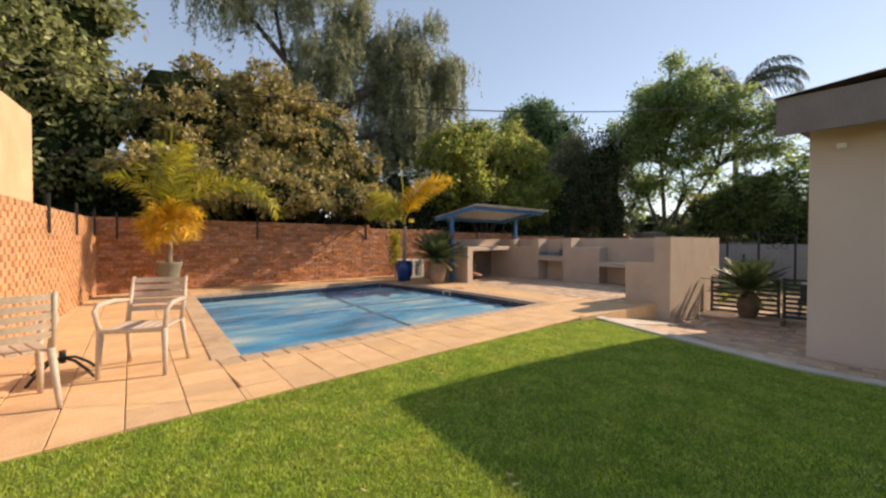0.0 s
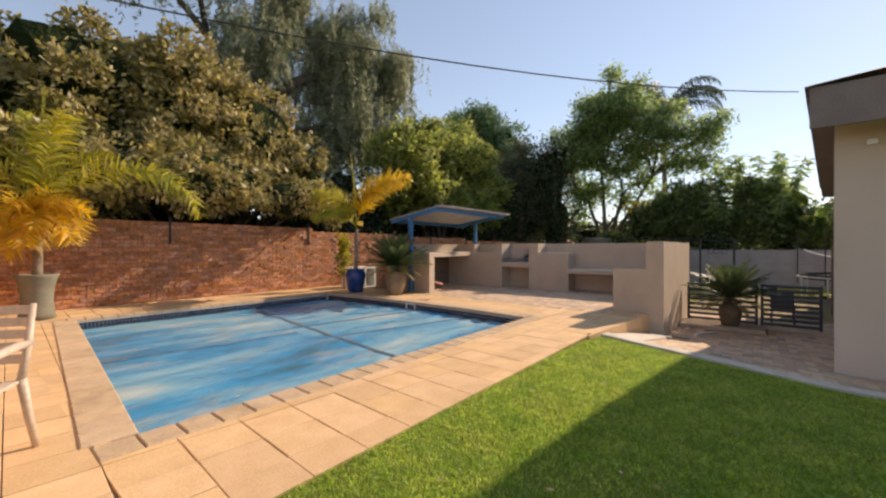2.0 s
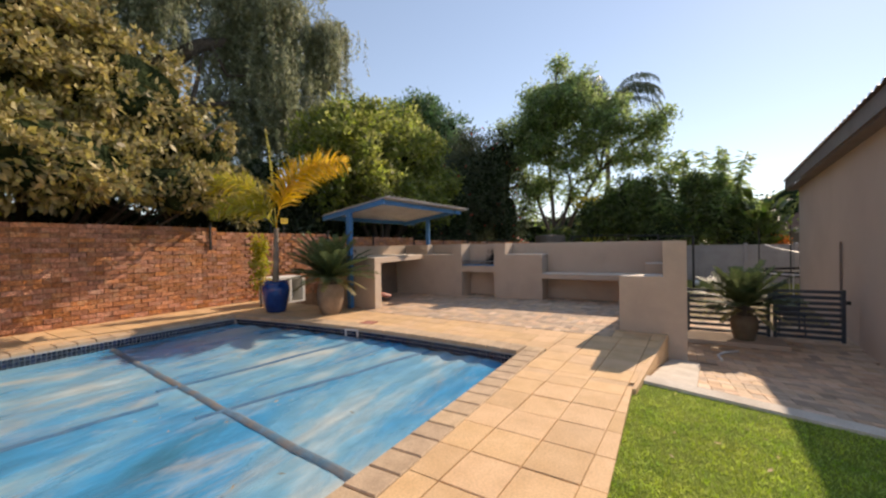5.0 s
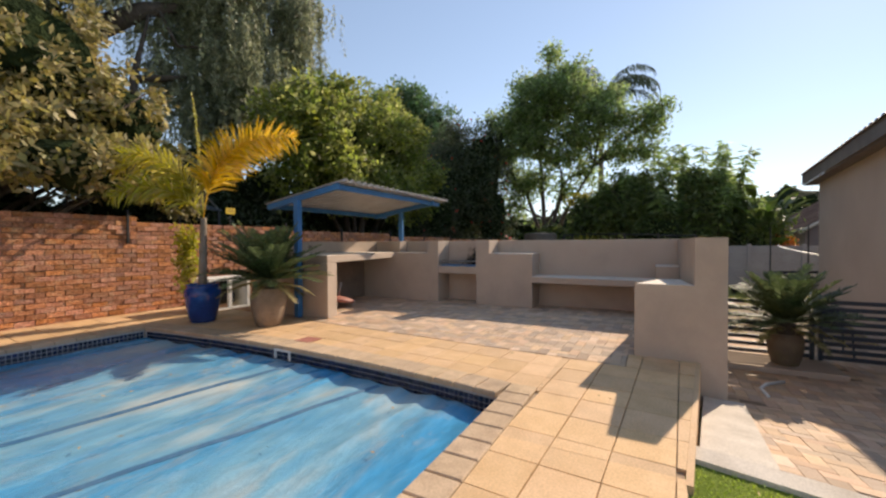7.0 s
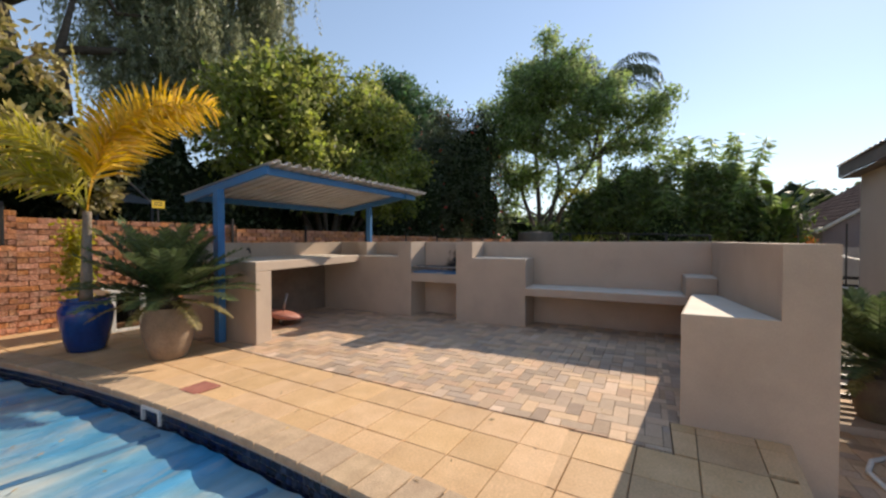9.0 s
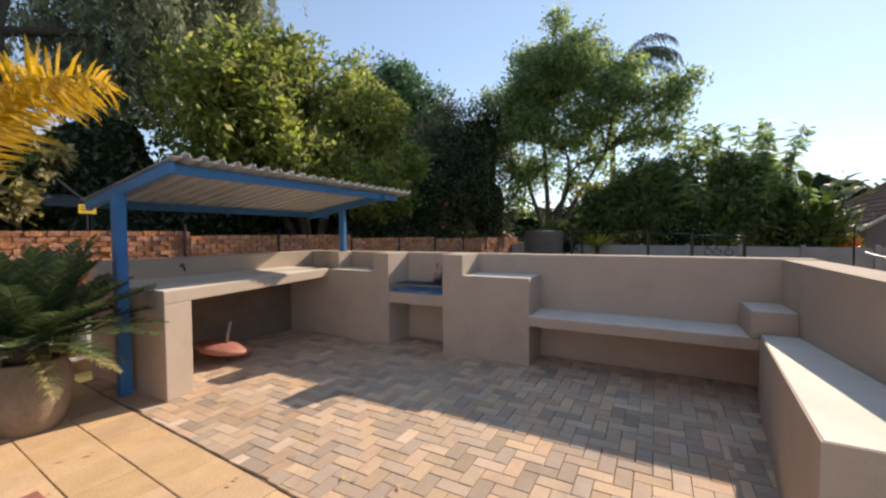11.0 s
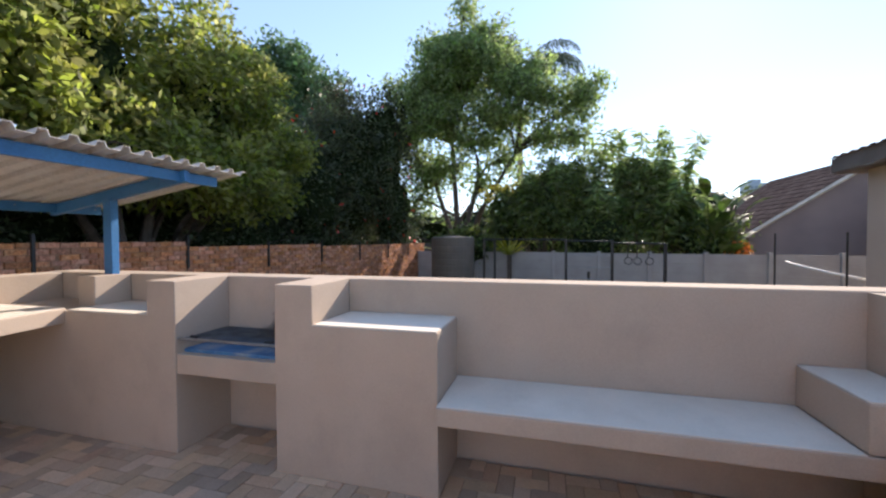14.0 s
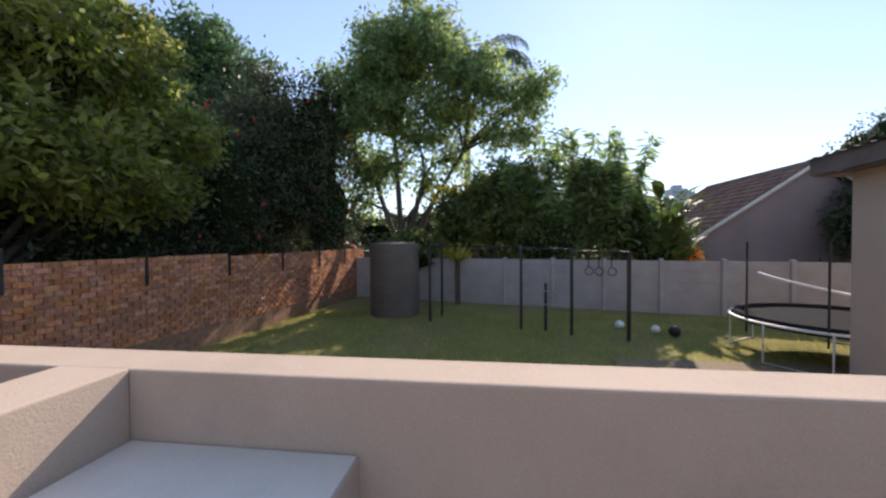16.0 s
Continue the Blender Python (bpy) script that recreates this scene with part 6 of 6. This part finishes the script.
def tile_field(parent, region):
    """Whole and cut tiles of one slightly turned grid inside a convex region."""
    c, sn = math.cos(TILE_TURN), math.sin(TILE_TURN)
    uv = [((x - TILE_AT[0]) * c + (y - TILE_AT[1]) * sn, (y - TILE_AT[1]) * c - (x - TILE_AT[0]) * sn) for x, y in region]
    g = 0.0035
    for i in range(math.floor(min(u for u, v in uv) / TX), math.ceil(max(u for u, v in uv) / TX)):
        for j in range(math.floor(min(v for u, v in uv) / TY), math.ceil(max(v for u, v in uv) / TY)):
            quad = [(TILE_AT[0] + u * c - v * sn, TILE_AT[1] + u * sn + v * c) for u, v in ((i * TX + g, j * TY + g), ((i + 1) * TX - g, j * TY + g), ((i + 1) * TX - g, (j + 1) * TY - g), (i * TX + g, (j + 1) * TY - g))]
            p = clipped(quad, region)
            if not p or area(p) < 0.008:
                continue
            if area(p) > area(quad) - 1e-5:
                u, v = (i + 0.5) * TX, (j + 0.5) * TY
                lay("tile", tile_me, parent, TILE_AT[0] + u * c - v * sn, TILE_AT[1] + u * sn + v * c, rng.normal(0, 0.0012), TILE_TURN)
            else:
                part("tile", prism(p, -0.03, rng.normal(0, 0.0008)), M_TILE, parent)


x0, x1, y0, y1 = POOL
edge_y = lambda x: 3.5 if x < 6.0 else 3.5 - 0.1 * (x - 6.0)
tile_field(deck, [(1.02, 3.5), (6.0, 3.5), (6.0, y0 - 0.245), (1.02, y0 - 0.245)])
tile_field(deck, [(6.0, 3.5), (7.97, edge_y(7.97)), (7.97, y0 - 0.245), (6.0, y0 - 0.245)])
tile_field(deck, [(7.97, edge_y(7.97)), (8.438, edge_y(8.438)), (8.438, 3.9), (7.97, 3.9)])
tile_field(deck, [(6.95, y0 - 0.245), (seam_x(y0 - 0.245), y0 - 0.245), (seam_x(WALL_N), WALL_N), (6.95, WALL_N)])
tile_field(deck, [(1.02, y1 + 0.285), (6.95, y1 + 0.285), (6.95, WALL_N), (1.02, WALL_N)])
tile_field(deck, [(1.02, y0 - 0.2), (1.1, y0 - 0.2), (start_x(y1) - 0.1, y1 + 0.28), (1.02, y1 + 0.28)])
tile_field(terrace, [(-4.2, DECK_S), (1.02, DECK_S), (1.02, WALL_N), (-4.2, WALL_N)])
part("edge_band", prism([(5.95, 3.468), (8.438, 3.215), (8.438, edge_y(8.438) - 0.001), (6.0, 3.499), (5.95, 3.499)], -0.44, -0.002), M_TILE, deck)
# pool coping
cop_x = bevelled_piece("coping_paver", 0.21, 0.235, 0.05, M_COPING, 0.008)
cop_y = bevelled_piece("coping_paver", 0.28, 0.21, 0.05, M_COPING, 0.008)
cop_end = bevelled_piece("coping_paver", 0.3, 0.213, 0.05, M_COPING, 0.008)
n = int((x1 - x0 + 0.56) / 0.216)
for k in range(n):
    x = x0 - 0.28 + (x1 - x0 + 0.58) * (k + 0.5) / n
    lay("coping_paver", cop_x, coping, x, y0 - 0.12, 0.006)
    lay("coping_paver", cop_x, coping, x, y1 + 0.132, 0.006)
n = int((y1 - y0) / 0.216)
for k in range(n):
    y = y0 + 0.015 + (y1 - y0 - 0.02) * (k + 0.5) / n
    lay("coping_paver", cop_y, coping, start_x(y) - 0.13, y, 0.012, math.atan(-0.09))
    turn = -math.atan(-0.4 * (y - 7.67) / 2.88 ** 2)
    lay("coping_paver", cop_end, coping, end_x(y) + 0.145, y, 0.012, turn)

# mosaic band under the coping
lows, highs = [], []
S = 0.052
for k in range(int((y1 - y0) / S)):
    for r in range(4):
        y, z = y0 + k * S, -0.05 - (r + 1) * S
        e = end_x(y + S / 2)
        lows += [(e - 0.002, y, z), (start_x(y) - 0.012, y, z)]; highs += [(e + 0.0118, y + S - 0.011, z + S - 0.011), (start_x(y) + 0.003, y + S - 0.011, z + S - 0.011)]
for k in range(int((x1 - x0) / S)):
    for r in range(4):
        x, z = x0 + k * S, -0.05 - (r + 1) * S
        lows += [(x, y1 + 0.002, z), (x, y0 - 0.012, z)]; highs += [(x + S - 0.011, y1 + 0.0118, z + S - 0.011), (x + S - 0.011, y0 - 0.002, z + S - 0.011)]
tagged(new("mosaic_band", many_boxes("mosaic_band", lows, highs, M_MOSAIC)), label="dark blue glass mosaic waterline band of the pool", category="mosaic", kind="stuff")


# herringbone pavers
def herringbone(xa, xb, ya, yb):
    """Centres and directions of 0.22 x 0.11 pavers over a rectangle."""
    W = 0.111
    out = []
    ni, nj = int((xb - xa) / W) + 6, int((yb - ya) / W) + 6
    for i in range(-4, ni):
        for j in range(-4, nj):
            k = (i - j) % 4
            if k == 0:
                out.append((xa + (i + 1) * W, ya + (j + 0.5) * W, 0))
            elif k == 2:
                out.append((xa + (i + 0.5) * W, ya + (j) * W + 0.0, 1))
    return out


pav = bevelled_piece("paver", 0.217, 0.106, 0.05, M_PAVER, 0.004)
PATIO = ((7.98, 11.595, 3.91, 9.92), (8.45, 11.595, 3.29, 3.91))
allc = [c for c in herringbone(7.92, 11.62, 3.29, 9.95) if c[0] > seam_x(c[1]) - 0.1]
inside = lambda c: c[0] - 0.12 > seam_x(c[1]) and any(r[0] + 0.11 < c[0] < r[1] - 0.11 and r[2] + 0.11 < c[1] < r[3] - 0.11 for r in PATIO)
whole = sorted((c for c in allc if inside(c)), key=lambda c: abs(c[0] - 9.4) * 1.1 + abs(c[1] - 6.2))
for x, y, d in whole[:300]:
    lay("paver", pav, patio, x, y, rng.normal(0, 0.001), d * math.pi / 2)
near_p = set(whole[:300])
cells = [c for c in allc if c not in near_p]


def paver_boxes(rows, zf):
    lo, hi = [], []
    for x, y, d in rows:
        a, b = (0.1085, 0.053) if d == 0 else (0.053, 0.1085)
        z = zf(x, y) + rng.normal(0, 0.001)
        lo.append((x - a, y - b, z - 0.03)); hi.append((x + a, y + b, z))
    return lo, hi


lo, hi = [], []
for x, y, d in cells:
    a, b = (0.1085, 0.053) if d == 0 else (0.053, 0.1085)
    for r in PATIO:
        u0, u1, v0, v1 = max(x - a, r[0], seam_x(y) + 0.006), min(x + a, r[1]), max(y - b, r[2]), min(y + b, r[3])
        if u1 - u0 > 0.015 and v1 - v0 > 0.015:
            z = rng.normal(0, 0.001)
            lo.append((u0, v0, z - 0.03)); hi.append((u1, v1, z))
tagged(new("patio_pavers", many_boxes("patio_pavers", lo, hi, M_PAVER_I)), label="mixed brown and grey clay pavers in herringbone", category="pavers", kind="stuff")
cells = [c for c in herringbone(6.55, 12.4, 0.4, 3.0) if 6.6 < c[0] < 12.3 and c[1] < 3.02 and c[1] > HY - (c[0] - HX) * 0.109 - 0.05 or (6.6 < c[0] < HX and c[1] < 3.0)]
cells = [c for c in cells if not (10.0 < c[0] < 10.75 and c[1] > 1.5)]
lo, hi = paver_boxes(cells, lambda x, y: 0.0)
path_me = many_boxes("path_pavers", lo, hi, M_PAVER_I)
for v in path_me.vertices:
    v.co.z += path_z(v.co.x, v.co.y)
tagged(new("path_pavers", path_me), label="worn brown clay pavers of the side path", category="pavers", kind="stuff")

# clay bricks
BL, BH, J = 0.222, 0.073, 0.012


def brick_rows(length0, length1, top):
    out = []
    nrow = int((top + 0.47) / (BH + J))
    for r in range(nrow):
        z = top - (r + 1) * (BH + J) + J
        if z < -0.06:
            break
        u = length0 - (BL / 2 if r % 2 else 0)
        while u < length1:
            a, b = max(u, length0), min(u + BL, length1)
            if b - a > 0.04:
                out.append((a, b, z + rng.normal(0, 0.003)))
            u += BL + J
    return out


bricks = []
for a, b, h in STEPS:
    for u0, u1, z in brick_rows(a, b, h):
        bricks.append((u0, u1, z))
near_b = [q for q in bricks if 5.2 < q[0] < 8.4 and q[2] > 0.1][:300]
chosen = set(near_b)
brick_me = bevelled_piece("brick", BL, 0.06, BH, M_BRICK, 0.006)
for u0, u1, z in near_b:
    me = brick_me if u1 - u0 > BL - 0.01 else bevelled_piece("brick", u1 - u0, 0.06, BH, M_BRICK, 0.006)
    lay("brick", me, wall_north, (u0 + u1) / 2, north_y((u0 + u1) / 2) + 0.026 + rng.normal(0, 0.006), z + BH)
lo, hi = [], []
for q in bricks:
    if q not in chosen:
        f = north_y((q[0] + q[1]) / 2) - 0.004 + rng.normal(0, 0.006)
        lo.append((q[0], f, q[2])); hi.append((q[1], f + 0.06, q[2] + BH))
tagged(new("wall_bricks", many_boxes("wall_bricks", lo, hi, M_BRICK_I)), label="rough red-brown clay bricks of the boundary wall", category="bricks", kind="stuff")
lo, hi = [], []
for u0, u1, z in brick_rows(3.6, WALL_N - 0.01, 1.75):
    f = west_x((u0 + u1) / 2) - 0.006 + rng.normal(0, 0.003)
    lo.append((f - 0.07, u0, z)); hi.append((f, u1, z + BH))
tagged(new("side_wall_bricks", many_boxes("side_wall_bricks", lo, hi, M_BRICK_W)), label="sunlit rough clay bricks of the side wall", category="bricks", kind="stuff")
